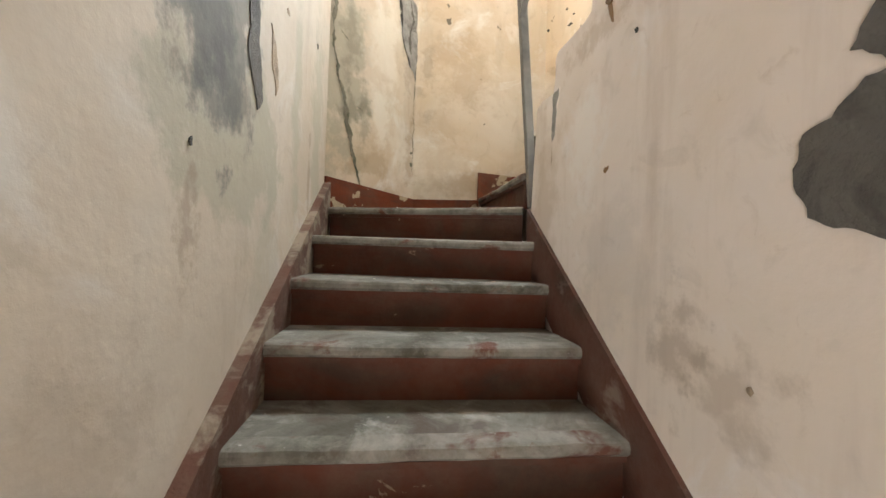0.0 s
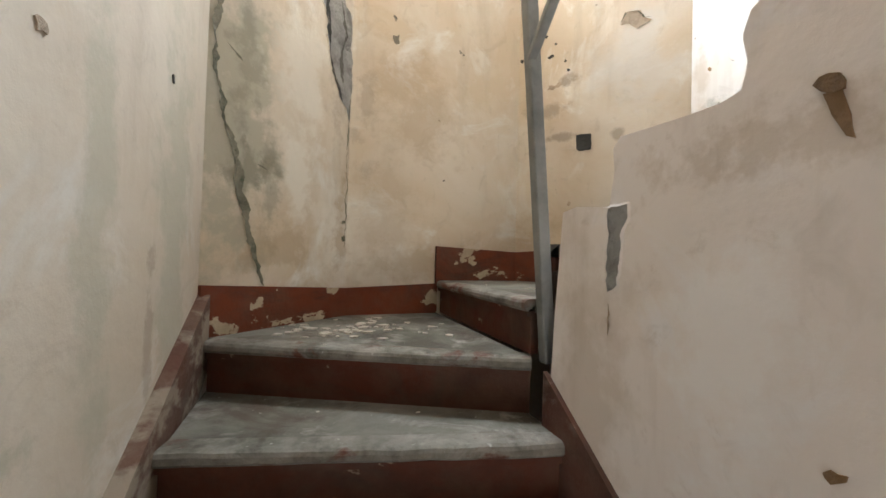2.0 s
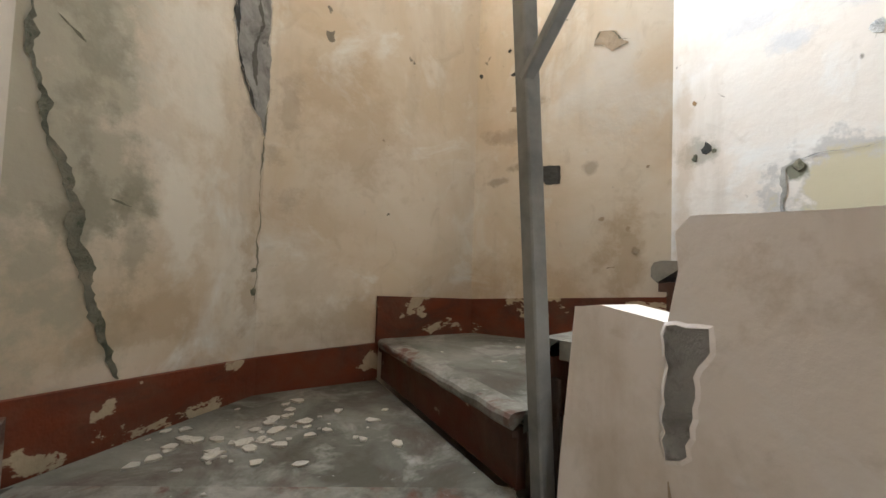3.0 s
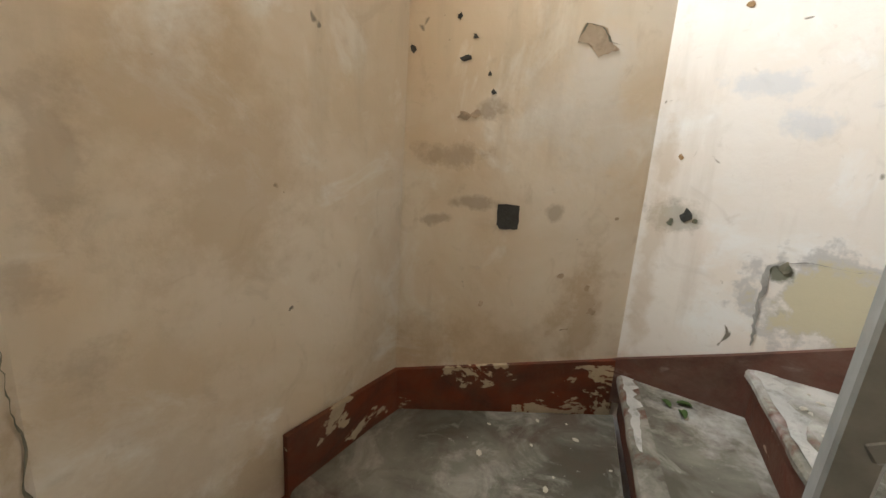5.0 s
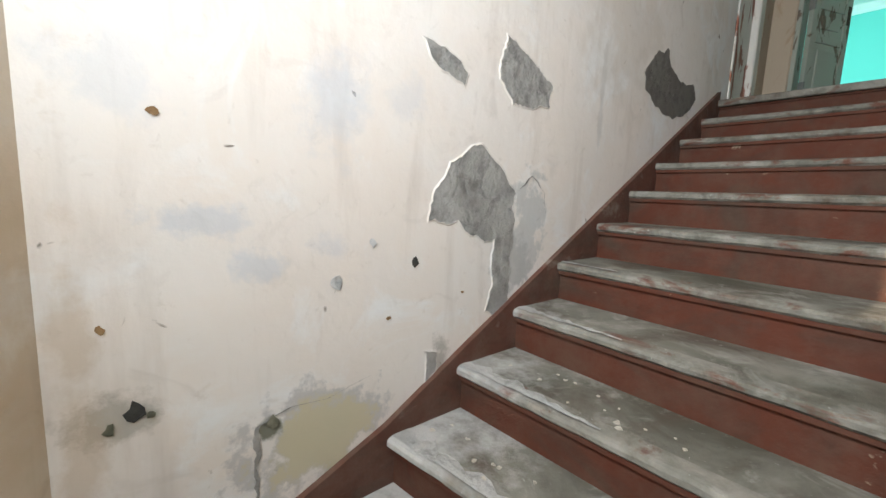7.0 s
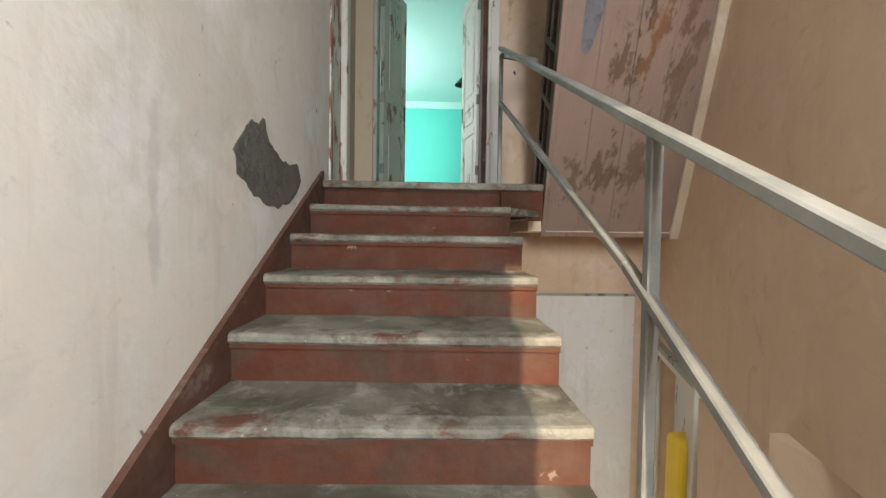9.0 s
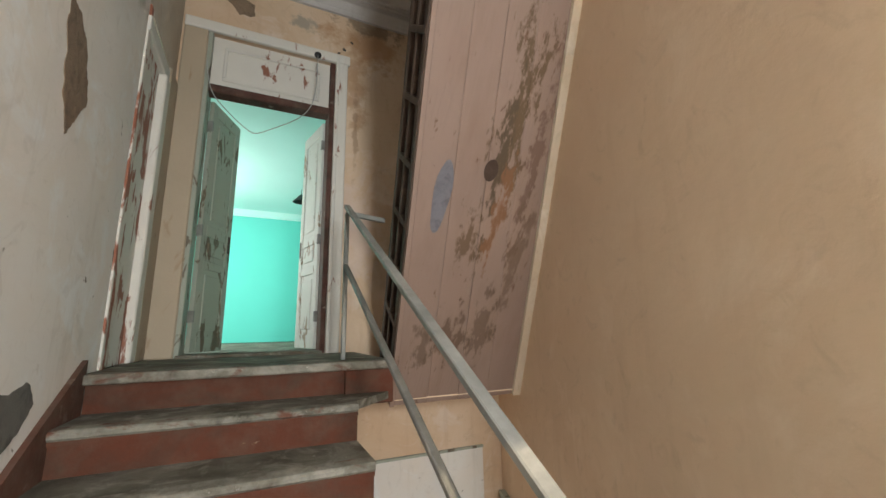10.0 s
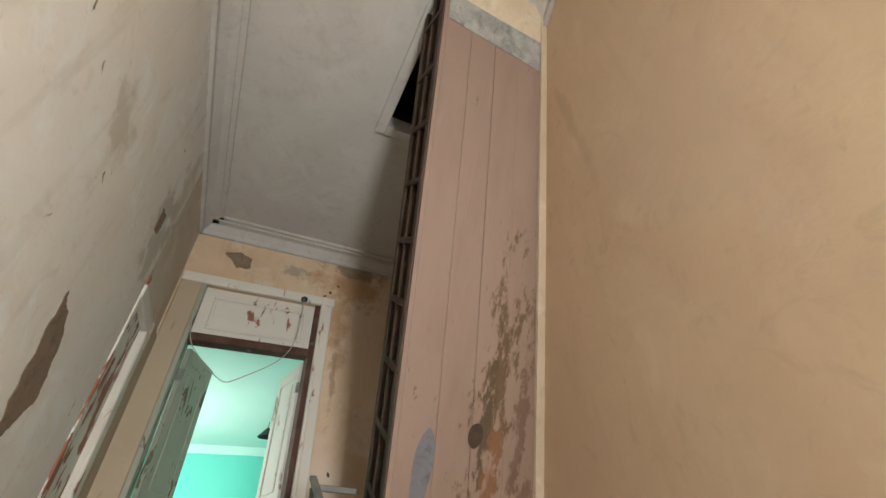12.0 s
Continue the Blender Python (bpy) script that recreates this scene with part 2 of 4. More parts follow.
def worn(name, paint, under, dust, lo, hi, rough=0.75, dusty=0.35, grime=(0.05, 0.035, 0.025)):
    """Oil paint over plaster or wood, chipped through, grimy in broad clouds, with dust in the hollows."""
    n = Nodes(name)
    col = n.mix(n.noise(3, 5), paint, tuple(c * 0.72 for c in paint))
    col = n.mix(n.math("MULTIPLY", n.ramp(n.noise(2.3, 6, 0.65, (1, 1, 1.8), distort=0.7), (0.45, B), (0.66, W)), 0.75), col, grime)
    chip = n.ramp(n.noise(4.5, 8, 0.62, (1, 1, 1.7), distort=0.25), (lo, B), (hi, W))
    col = n.mix(chip, col, under)
    d = n.math("MULTIPLY", n.ramp(n.noise(6, 7, 0.7), (0.42, B), (0.7, W)), dusty)
    n.bsdf.inputs["Specular IOR Level"].default_value = 0.2
    return n.done(n.mix(d, col, dust), rough, n.noise(11, 9, 0.65), 0.6, 0.015)


M_RISER = worn("red_oxide_paint", (0.11, 0.034, 0.019), (0.26, 0.19, 0.135), (0.12, 0.08, 0.055), 0.665, 0.685, 0.8, 0.45)
M_SKIRT = worn("red_skirting_paint", (0.2, 0.05, 0.022), (0.5, 0.41, 0.28), (0.15, 0.1, 0.07), 0.59, 0.605, 0.8, 0.35)
M_STRING = worn("dull_red_string_paint", (0.13, 0.055, 0.038), (0.2, 0.15, 0.12), (0.19, 0.15, 0.12), 0.6, 0.68, 0.75)

M_STRING_W = worn("string_paint_worn_to_plaster", (0.13, 0.06, 0.04), (0.27, 0.22, 0.165), (0.22, 0.17, 0.125), 0.47, 0.56, 0.85, 0.5)


def tread_material(name="worn_grey_tread", edge=False):
    """Trodden cement: olive-brown dirt, grey worn areas, pale scuffs; the edge is barer, with remains of red paint."""
    n = Nodes(name)
    col = n.mix(n.ramp(n.noise(2.6, 6, 0.6, distort=0.5), (0.38, B), (0.64, W)), (0.08, 0.072, 0.052), (0.21, 0.196, 0.16))
    col = n.mix(n.ramp(n.noise(5, 8, 0.7, distort=0.6), (0.52, B), (0.7, W)), col, (0.33, 0.31, 0.27))
    col = n.mix(n.math("MULTIPLY", n.ramp(n.noise(3.4, 7, 0.65, distort=0.8), (0.5, B), (0.66, W)), 0.8), col, (0.085, 0.06, 0.042))
    if edge:
        col = n.mix(n.math("MULTIPLY", n.ramp(n.noise(9, 7, 0.7), (0.4, B), (0.62, W)), 0.6), col, (0.3, 0.275, 0.235))
        col = n.mix(n.ramp(n.noise(5, 7, 0.65, (1, 1, 2), distort=0.5), (0.55, B), (0.64, W)), col, (0.12, 0.05, 0.032))
    col = n.mix(n.ramp(n.noise(38, 5, 0.7), (0.66, B), (0.72, W)), col, (0.42, 0.4, 0.36))
    # plaster dust trodden in below the peeling wall
    col = n.stain(col, (2.22, 0.5, 0), (0.42, 0.8, 0), (0.56, 0.54, 0.51), 0.75, 1.1, 0.45, 9.0)
    n.bsdf.inputs["Specular IOR Level"].default_value = 0.3
    return n.done(col, 0.85, n.noise(16, 9, 0.7), 0.6, 0.015)


M_TREAD = tread_material()


M_NOSE = tread_material("worn_nosing", True)


def cement_material(name, a, b, c):
    n = Nodes(name)
    col = n.mix(n.ramp(n.noise(6, 8, 0.65, distort=0.4), (0.35, B), (0.65, W)), a, b)
    col = n.mix(n.ramp(n.noise(22, 6, 0.7), (0.6, B), (0.7, W)), col, c)
    col = n.mix(n.math("MULTIPLY", n.ramp(n.noise(11, 8, 0.7, distort=0.6), (0.5, B), (0.66, W)), 0.6), col, tuple(v * 0.55 for v in c))
    return n.done(col, 0.9, n.noise(18, 9, 0.7), 0.9, 0.03)


M_CEMENT = cement_material("grey_cement", (0.25, 0.245, 0.23), (0.42, 0.41, 0.385), (0.17, 0.165, 0.15))
M_CEMENT_D = cement_material("dark_cement", (0.13, 0.12, 0.105), (0.16, 0.15, 0.13), (0.11, 0.1, 0.09))
M_HOLE = cement_material("dark_hole", (0.035, 0.035, 0.03), (0.06, 0.055, 0.045), (0.1, 0.1, 0.09))
M_MOSS = cement_material("mossy_crack", (0.12, 0.125, 0.085), (0.26, 0.235, 0.17), (0.06, 0.08, 0.035))
M_RUST = cement_material("rust_stain", (0.36, 0.23, 0.11), (0.27, 0.16, 0.07), (0.2, 0.11, 0.05))


def metal_paint():
    n = Nodes("grey_painted_steel")
    col = n.mix(n.ramp(n.noise(4, 7, 0.65), (0.4, B), (0.62, W)), (0.16, 0.16, 0.15), (0.27, 0.265, 0.245))
    return n.done(col, 0.5, n.noise(30), 0.15, 0.004, 0.2)


M_STEEL = metal_paint()


def planks_material():
    """Pink oil paint on boards, worn to brown wood in long ragged streaks, speckled with rust."""
    n = Nodes("pink_painted_boards")
    col = n.mix(n.noise(1.2, 5), (0.265, 0.178, 0.14), (0.215, 0.142, 0.11))
    col = n.mix(n.math("MULTIPLY", n.ramp(n.noise(2.0, 6, 0.6, (3, 0.7, 0.7)), (0.5, B), (0.7, W)), 0.5), col, (0.2, 0.12, 0.085))
    long = (1.0, 0.4, 0.4)
    for x, z, rx, rz, c, k in ((0.06, 4.85, 0.11, 0.62, (0.1, 0.058, 0.026), 0.95), (0.1, 4.65, 0.06, 0.4, (0.07, 0.045, 0.025), 0.8), (-0.16, 4.75, 0.06, 0.55, (0.13, 0.07, 0.045), 0.8),
                               (0.2, 4.25, 0.08, 0.22, (0.11, 0.062, 0.03), 0.85), (-0.22, 4.1, 0.07, 0.4, (0.12, 0.07, 0.04), 0.7), (0.15, 3.55, 0.13, 0.16, (0.1, 0.055, 0.03), 0.8),
                               (-0.1, 3.6, 0.09, 0.25, (0.1, 0.06, 0.035), 0.7), (0.35, 3.5, 0.07, 0.14, (0.1, 0.06, 0.035), 0.7), (0.02, 4.4, 0.05, 0.3, (0.2, 0.085, 0.035), 0.7)):
        col = n.stain(col, (x, 0, z), (rx, 0, rz), c, k, 0.7, 1.3, 16.0, long)
    chip = n.ramp(n.noise(5, 9, 0.72, (3, 0.9, 0.9), distort=0.3), (0.63, B), (0.67, W))
    col = n.mix(chip, col, (0.12, 0.06, 0.03))
    return n.done(col, 0.75, n.noise(7, 8, 0.6, (6, 0.7, 0.7)), 0.5, 0.01)


M_PLANK = planks_material()
M_DARKWOOD = worn("dark_brown_wood", (0.055, 0.032, 0.022), (0.1, 0.06, 0.04), (0.14, 0.1, 0.08), 0.6, 0.7, 0.6)
M_TRIM = plaster("cream_strip", (0.55, 0.45, 0.34), (0.5, 0.4, 0.29), (0.6, 0.52, 0.42), (0.3, 0.22, 0.15))


def peeling(name, paint, under, lo, hi):
    n = Nodes(name)
    col = n.mix(n.noise(2.5, 5), paint, tuple(c * 0.85 for c in paint))
    chip = n.ramp(n.noise(3.6, 9, 0.62, (2.2, 2.2, 0.8), distort=0.7), (lo, B), (hi, W))
    col = n.mix(chip, col, under)
    return n.done(col, 0.65, n.noise(9, 9, 0.6), 0.4, 0.01)


M_DOOR_G = peeling("peeling_grey_green_paint", (0.33, 0.35, 0.29), (0.12, 0.09, 0.06), 0.56, 0.59)
M_DOOR_W = peeling("peeling_white_paint", (0.62, 0.63, 0.59), (0.26, 0.19, 0.13), 0.585, 0.62)
M_CASING = peeling("peeling_white_casing", (0.68, 0.65, 0.59), (0.25, 0.1, 0.06), 0.6, 0.64)
M_CASING_T = peeling("tan_casing", (0.43, 0.345, 0.25), (0.3, 0.2, 0.12), 0.6, 0.7)
M_BLUE = cement_material("blue_grey_filler", (0.155, 0.15, 0.17), (0.18, 0.17, 0.19), (0.14, 0.13, 0.145))
M_BLACK = Nodes("black_rubber").done((0.02, 0.02, 0.02), 0.5)
M_YELLOW = Nodes("yellow_plastic").done((0.75, 0.52, 0.03), 0.45)
M_FLAKE = cement_material("plaster_flake", (0.52, 0.47, 0.39), (0.6, 0.55, 0.46), (0.4, 0.34, 0.27))
M_DUST = cement_material("white_plaster_dust", (0.4, 0.385, 0.36), (0.55, 0.53, 0.5), (0.24, 0.225, 0.19))
M_LEAF = cement_material("green_leaf", (0.05, 0.09, 0.02), (0.07, 0.12, 0.03), (0.1, 0.12, 0.05))

M_SMEAR = cement_material("pale_grey_smear", (0.54, 0.545, 0.54), (0.61, 0.605, 0.59), (0.47, 0.47, 0.46))
M_BROWN = cement_material("brown_bare_render", (0.22, 0.15, 0.1), (0.26, 0.18, 0.12), (0.18, 0.12, 0.08))
M_BROWN2 = cement_material("brown_stain", (0.42, 0.33, 0.23), (0.47, 0.37, 0.27), (0.34, 0.26, 0.18))
M_RUSTD = cement_material("dark_rust", (0.13, 0.07, 0.025), (0.22, 0.13, 0.05), (0.07, 0.04, 0.02))
M_DARKRED = worn("dark_red_brown_paint", (0.11, 0.045, 0.035), (0.3, 0.25, 0.2), (0.2, 0.15, 0.12), 0.62, 0.68)
M_CASING_R = peeling("white_casing_flaking_to_red", (0.68, 0.65, 0.59), (0.27, 0.09, 0.05), 0.5, 0.54)
M_CABLE = Nodes("grey_cable").done((0.35, 0.36, 0.34), 0.5)

# ---- builders ----


def obj(name, bm, mat, smooth=False):
    me = bpy.data.meshes.new(name)
    bmesh.ops.recalc_face_normals(bm, faces=bm.faces)
    bm.to_mesh(me)
    bm.free()
    for m in (mat if isinstance(mat, (list, tuple)) else [mat]):
        me.materials.append(m)
    if smooth:
        for p in me.polygons:
            p.use_smooth = True
    return new(name, me)


def part(name, bm, mat, parent, label="", smooth=False):
    ob = obj(name, bm, mat, smooth)
    ob.parent = parent
    ob.matrix_parent_inverse = parent.matrix_basis.inverted()
    return tagged(ob, label)


def empty(name, loc, label, category, group="", kind=""):
    ob = new(name)
    ob.empty_display_size = 0.1
    ob.matrix_basis = Matrix.Translation(loc)
    return tagged(ob, label, category, group, kind)


def add_prism(bm, pts, axis, d):
    """Closed prism: polygon pts moved by vector axis * d."""
    a = [bm.verts.new(p) for p in pts]
    off = Vector(axis) * d
    b = [bm.verts.new(Vector(p) + off) for p in pts]
    bm.faces.new(a)
    bm.faces.new(b[::-1])
    for i in range(len(a)):
        j = (i + 1) % len(a)
        bm.faces.new((a[i], b[i], b[j], a[j]))


def add_box(bm, lo, hi, m=None):
    r = bmesh.ops.create_cube(bm, size=1.0)
    size = [hi[i] - lo[i] for i in range(3)]
    mid = [(hi[i] + lo[i]) / 2 for i in range(3)]
    t = Matrix.Translation(mid) @ Matrix.Diagonal((*size, 1))
    bmesh.ops.transform(bm, matrix=(m @ t) if m else t, verts=r["verts"])
    return r["verts"]


def bevel(bm, w=0.004, seg=1):
    bmesh.ops.bevel(bm, geom=list(bm.edges), offset=w, segments=seg, affect="EDGES", profile=0.5, clamp_overlap=True)


def box(lo, hi, w=0.0, m=None, seg=1):
    bm = bmesh.new()
    add_box(bm, lo, hi)
    if w:
        bevel(bm, w, seg)
    if m:
        bmesh.ops.transform(bm, matrix=m, verts=bm.verts)
    return bm


def beam_bm(a, b, w, h, up=(0, 0, 1), bev=0.004):
    """Bar from a to b with a cross-section w x h."""
    a, b = Vector(a), Vector(b)
    d = (b - a).normalized()
    s = d.cross(Vector(up)).normalized()
    u = s.cross(d)
    m = Matrix((s, d, u)).transposed().to_4x4()
    m.translation = a
    return box((-w / 2, 0, -h / 2), (w / 2, (b - a).length, h / 2), bev, m)


def wall_frame(p0, p1):
    """Matrix with x along the wall, y into the room side's back (outwards), z up."""
    d = (Vector((*p1, 0)) - Vector((*p0, 0))).normalized()
    n = Vector((-d.y, d.x, 0))
    m = Matrix((d, n, Vector((0, 0, 1)))).transposed().to_4x4()
    m.translation = (*p0, 0)
    return m


def wall(name, p0, p1, z0, z1, thick, mat, holes=(), label="", cap=True):
    """Wall whose room face runs p0 -> p1, thickness to the left of that way; holes: (u0, u1, za, zb)."""
    m = wall_frame(p0, p1)
    L = (Vector(p1) - Vector(p0)).length
    us = sorted({0.0, L, *[u for h in holes for u in h[:2]]})
    zs = sorted({z0, z1, *[z for h in holes for z in h[2:]]})
    bm = bmesh.new()
    grid = {}
    for i in range(len(us) - 1):
        for k in range(len(zs) - 1):
            uc, zc = (us[i] + us[i + 1]) / 2, (zs[k] + zs[k + 1]) / 2
            grid[i, k] = not any(h[0] < uc < h[1] and h[2] < zc < h[3] for h in holes)

    def quad(*c):
        bm.faces.new([bm.verts.new(m @ Vector(p)) for p in c])

    for (i, k), solid in grid.items():
        if not solid:
            continue
        a, b, c, d = us[i], us[i + 1], zs[k], zs[k + 1]
        quad((a, 0, c), (b, 0, c), (b, 0, d), (a, 0, d))
        quad((a, thick, c), (a, thick, d), (b, thick, d), (b, thick, c))
        if not grid.get((i - 1, k)):
            quad((a, 0, c), (a, 0, d), (a, thick, d), (a, thick, c))
        if not grid.get((i + 1, k)):
            quad((b, 0, c), (b, thick, c), (b, thick, d), (b, 0, d))
        if not grid.get((i, k - 1)):
            quad((a, 0, c), (a, thick, c), (b, thick, c), (b, 0, c))
        if not grid.get((i, k + 1)):
            quad((a, 0, d), (b, 0, d), (b, thick, d), (a, thick, d))
    bmesh.ops.remove_doubles(bm, verts=bm.verts, dist=1e-5)
    return tagged(obj(name, bm, mat), label, "wall", kind="structure")


H = 0.19            # riser
LAND = 18 * H       # landing level
CEIL = 7.05
BASE = -1.6
C0, C1, C2, C3, C4 = (-0.04, -1.25), (-0.04, 1.53), (0.53, 2.06), (1.60, 2.15), (2.22, 1.42)
XW = 2.22
YB = -3.65

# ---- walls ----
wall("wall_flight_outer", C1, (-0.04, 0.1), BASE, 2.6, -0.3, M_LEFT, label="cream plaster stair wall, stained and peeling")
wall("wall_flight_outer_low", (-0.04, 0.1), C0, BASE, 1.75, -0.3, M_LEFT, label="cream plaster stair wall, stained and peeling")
wall("wall_flight_outer_high", (-0.04, 0.1), C0, 1.75, 2.2, -0.3, M_BEIGE, label="beige painted stair wall above the plaster")
wall("wall_upper_beige_north", C1, (0.44, 0.41), 2.6, CEIL, -0.3, M_BEIGE, label="beige painted upper stair wall")
C0B = (-0.12, -1.25)
wall("wall_upper_beige_bend", (0.44, 0.41), C0B, 2.2, CEIL, -0.3, M_BEIGE, label="beige painted upper stair wall")
wall("wall_beige", C0B, (-0.92, YB), BASE, CEIL, -0.3, M_BEIGE, [(1.3, 2.2, BASE + 0.02, 1.95)], label="beige painted stair wall with a doorway below")
wall("wall_turn_1", C2, C1, BASE, CEIL, -0.3, M_CREAM, label="cream plaster facet of the stair turn, cracked and mossy")
L23 = (Vector(C3) - Vector(C2)).length
wall("wall_turn_2", C3, C2, BASE, CEIL, -0.3, M_CREAM, [(0.19, 0.79, 3.35, 4.65)], label="cream plaster facet of the stair turn with a high window")
wall("wall_turn_3", C4, C3, BASE, CEIL, -0.3, M_CREAM, label="cream plaster facet of the stair turn")
wall("wall_flight_upper", (XW, -2.72), C4, BASE, CEIL, -0.3, M_WHITE, label="off-white plaster wall beside the upper flight, patched and peeling")
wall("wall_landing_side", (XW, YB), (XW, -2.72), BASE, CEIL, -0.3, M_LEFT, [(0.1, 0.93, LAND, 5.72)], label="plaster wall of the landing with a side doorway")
DX0, DX1, DZ = 0.90, 2.0, 5.74
# the low second opening is added for the lower-flight fill lamp
wall("wall_landing_back", (-0.92, YB), (XW, YB), BASE, CEIL, -0.25, M_PEACH, [(0.92 + DX0, 0.92 + DX1, LAND, 6.32), (0.3, 1.2, BASE + 0.02, 0.7)], label="peach plaster end wall of the landing with double door")

# partition beside the lower flight, broken off along its top
PX0, PX1 = 1.085, 1.19
bm = bmesh.new()
prof = [(-3.65, BASE), (0.9, BASE), (0.93, 0.6), (0.9, 1.08), (0.865, 1.42), (0.80, 1.43), (0.665, 1.415), (0.648, 1.5), (0.655, 1.56), (0.63, 1.585), (0.55, 1.58), (0.45, 1.575), (0.37, 1.575), (0.335, 1.585),
        (0.325, 1.63), (0.335, 1.68), (0.32, 1.72), (0.29, 1.735), (0.27, 1.76), (0.2, 1.78), (0.1, 1.79), (-0.1, 1.8)]
top = [(y, 1.6 - 0.54 * y) for y in (-0.45, -0.8, -1.4, -2.0, -2.6)]
add_prism(bm, [(PX0, y, z) for y, z in prof + top + [(-3.65, 2.95)]], (1, 0, 0), PX1 - PX0)
partition = tagged(obj("wall_partition", bm, M_PART), "thin plaster partition beside the lower flight, broken along its top", "wall", kind="structure")

# floor, landing, ceiling
bm = box((-1.2, -6.0, BASE - 0.2), (2.6, 2.6, BASE))
tagged(obj("floor", bm, M_CEMENT), "dusty grey ground floor under the stairs", "floor", kind="structure")
bm = bmesh.new()
add_prism(bm, [(0.62, -2.565, LAND), (XW + 0.3, -2.565, LAND), (XW + 0.3, YB + 0.0, LAND), (0.62, YB, LAND)], (0, 0, -1), 0.24)
landing = tagged(obj("floor_landing", bm, M_TREAD), "worn grey landing floor at the stair head", "floor", kind="structure")
bm = bmesh.new()
HX0, HX1, HY0, HY1 = -0.3, 0.86, -1.72, -0.55
for lo, hi in (((-1.2, YB - 0.3), (2.6, HY0)), ((-1.2, HY1), (2.6, 2.6)), ((-1.2, HY0), (HX0, HY1)), ((HX1, HY0), (2.6, HY1))):
    add_box(bm, (*lo, CEIL), (*hi, CEIL + 0.15))
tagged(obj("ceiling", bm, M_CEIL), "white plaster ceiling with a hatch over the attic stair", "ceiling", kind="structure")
bm = bmesh.new()
add_box(bm, (HX0 - 0.2, HY0 - 0.2, CEIL + 1.2), (HX1 + 0.2, HY1 + 0.2, CEIL + 1.25))
for lo, hi in (((HX0 - 0.2, HY0 - 0.2), (HX1 + 0.2, HY0 - 0.15)), ((HX0 - 0.2, HY1 + 0.15), (HX1 + 0.2, HY1 + 0.2)), ((HX0 - 0.2, HY0 - 0.2), (HX0 - 0.15, HY1 + 0.2)), ((HX1 + 0.15, HY0 - 0.2), (HX1 + 0.2, HY1 + 0.2))):
    add_box(bm, (*lo, CEIL + 0.151), (*hi, CEIL + 1.2))
tagged(obj("attic_shaft", bm, M_DARKWOOD), "dark attic space above the ceiling hatch", "attic", kind="structure")

# ---- staircase ----
IN = 1.04           # inner line of the turn
INNER, OUTER = 1.06, 2.2
NOS = {  # nosing lines: start on the walker's left, end on the right
    -4: ((0, -1.52), (1.07, -1.5)), -3: ((0, -1.22), (1.07, -1.2)), -2: ((0, -0.92), (1.07, -0.9)), -1: ((0, -0.62), (1.07, -0.6)), 0: ((0, -0.31), (1.07, -0.3)),
    1: ((0, 0.0), (1.07, 0.0)), 2: ((0, 0.31), (1.07, 0.29)), 3: ((0, 0.622), (1.07, 0.609)), 4: ((0, 1.017), (1.07, 0.804)), 5: ((0, 1.46), (1.07, 1.003)),
    6: ((1.06, 2.11), (1.07, 1.06)), 7: ((2.196, 1.406), (1.12, 1.04)), 8: ((2.2, 0.985), (1.22, 0.79)), 9: ((2.2, 0.556), (1.32, 0.44)), 10: ((2.2, 0.229), (1.2, 0.19)),
    11: ((2.2, -0.105), (0.955, -0.09)), 12: ((2.2, -0.428), (0.955, -0.415)), 13: ((2.2, -0.772), (0.95, -0.745)), 14: ((2.2, -1.111), (0.945, -1.066)),
    15: ((2.2, -1.438), (0.94, -1.416)), 16: ((2.2, -1.78), (0.93, -1.762)), 17: ((2.2, -2.14), (0.925, -2.123)), 18: ((2.2, -2.49), (0.62, -2.47)),
}
stair = empty("staircase", (0.5, 0, 0), "worn masonry staircase with red-painted risers and dusty grey treads", "staircase")
TREAD_T = 0.045


def tread_bm(poly, z, front):
    """Tread slab with a rounded, slightly uneven worn nosing."""
    bm = bmesh.new()
    add_prism(bm, [(x, y, z - TREAD_T) for x, y in poly], (0, 0, 1), TREAD_T)
    return bm


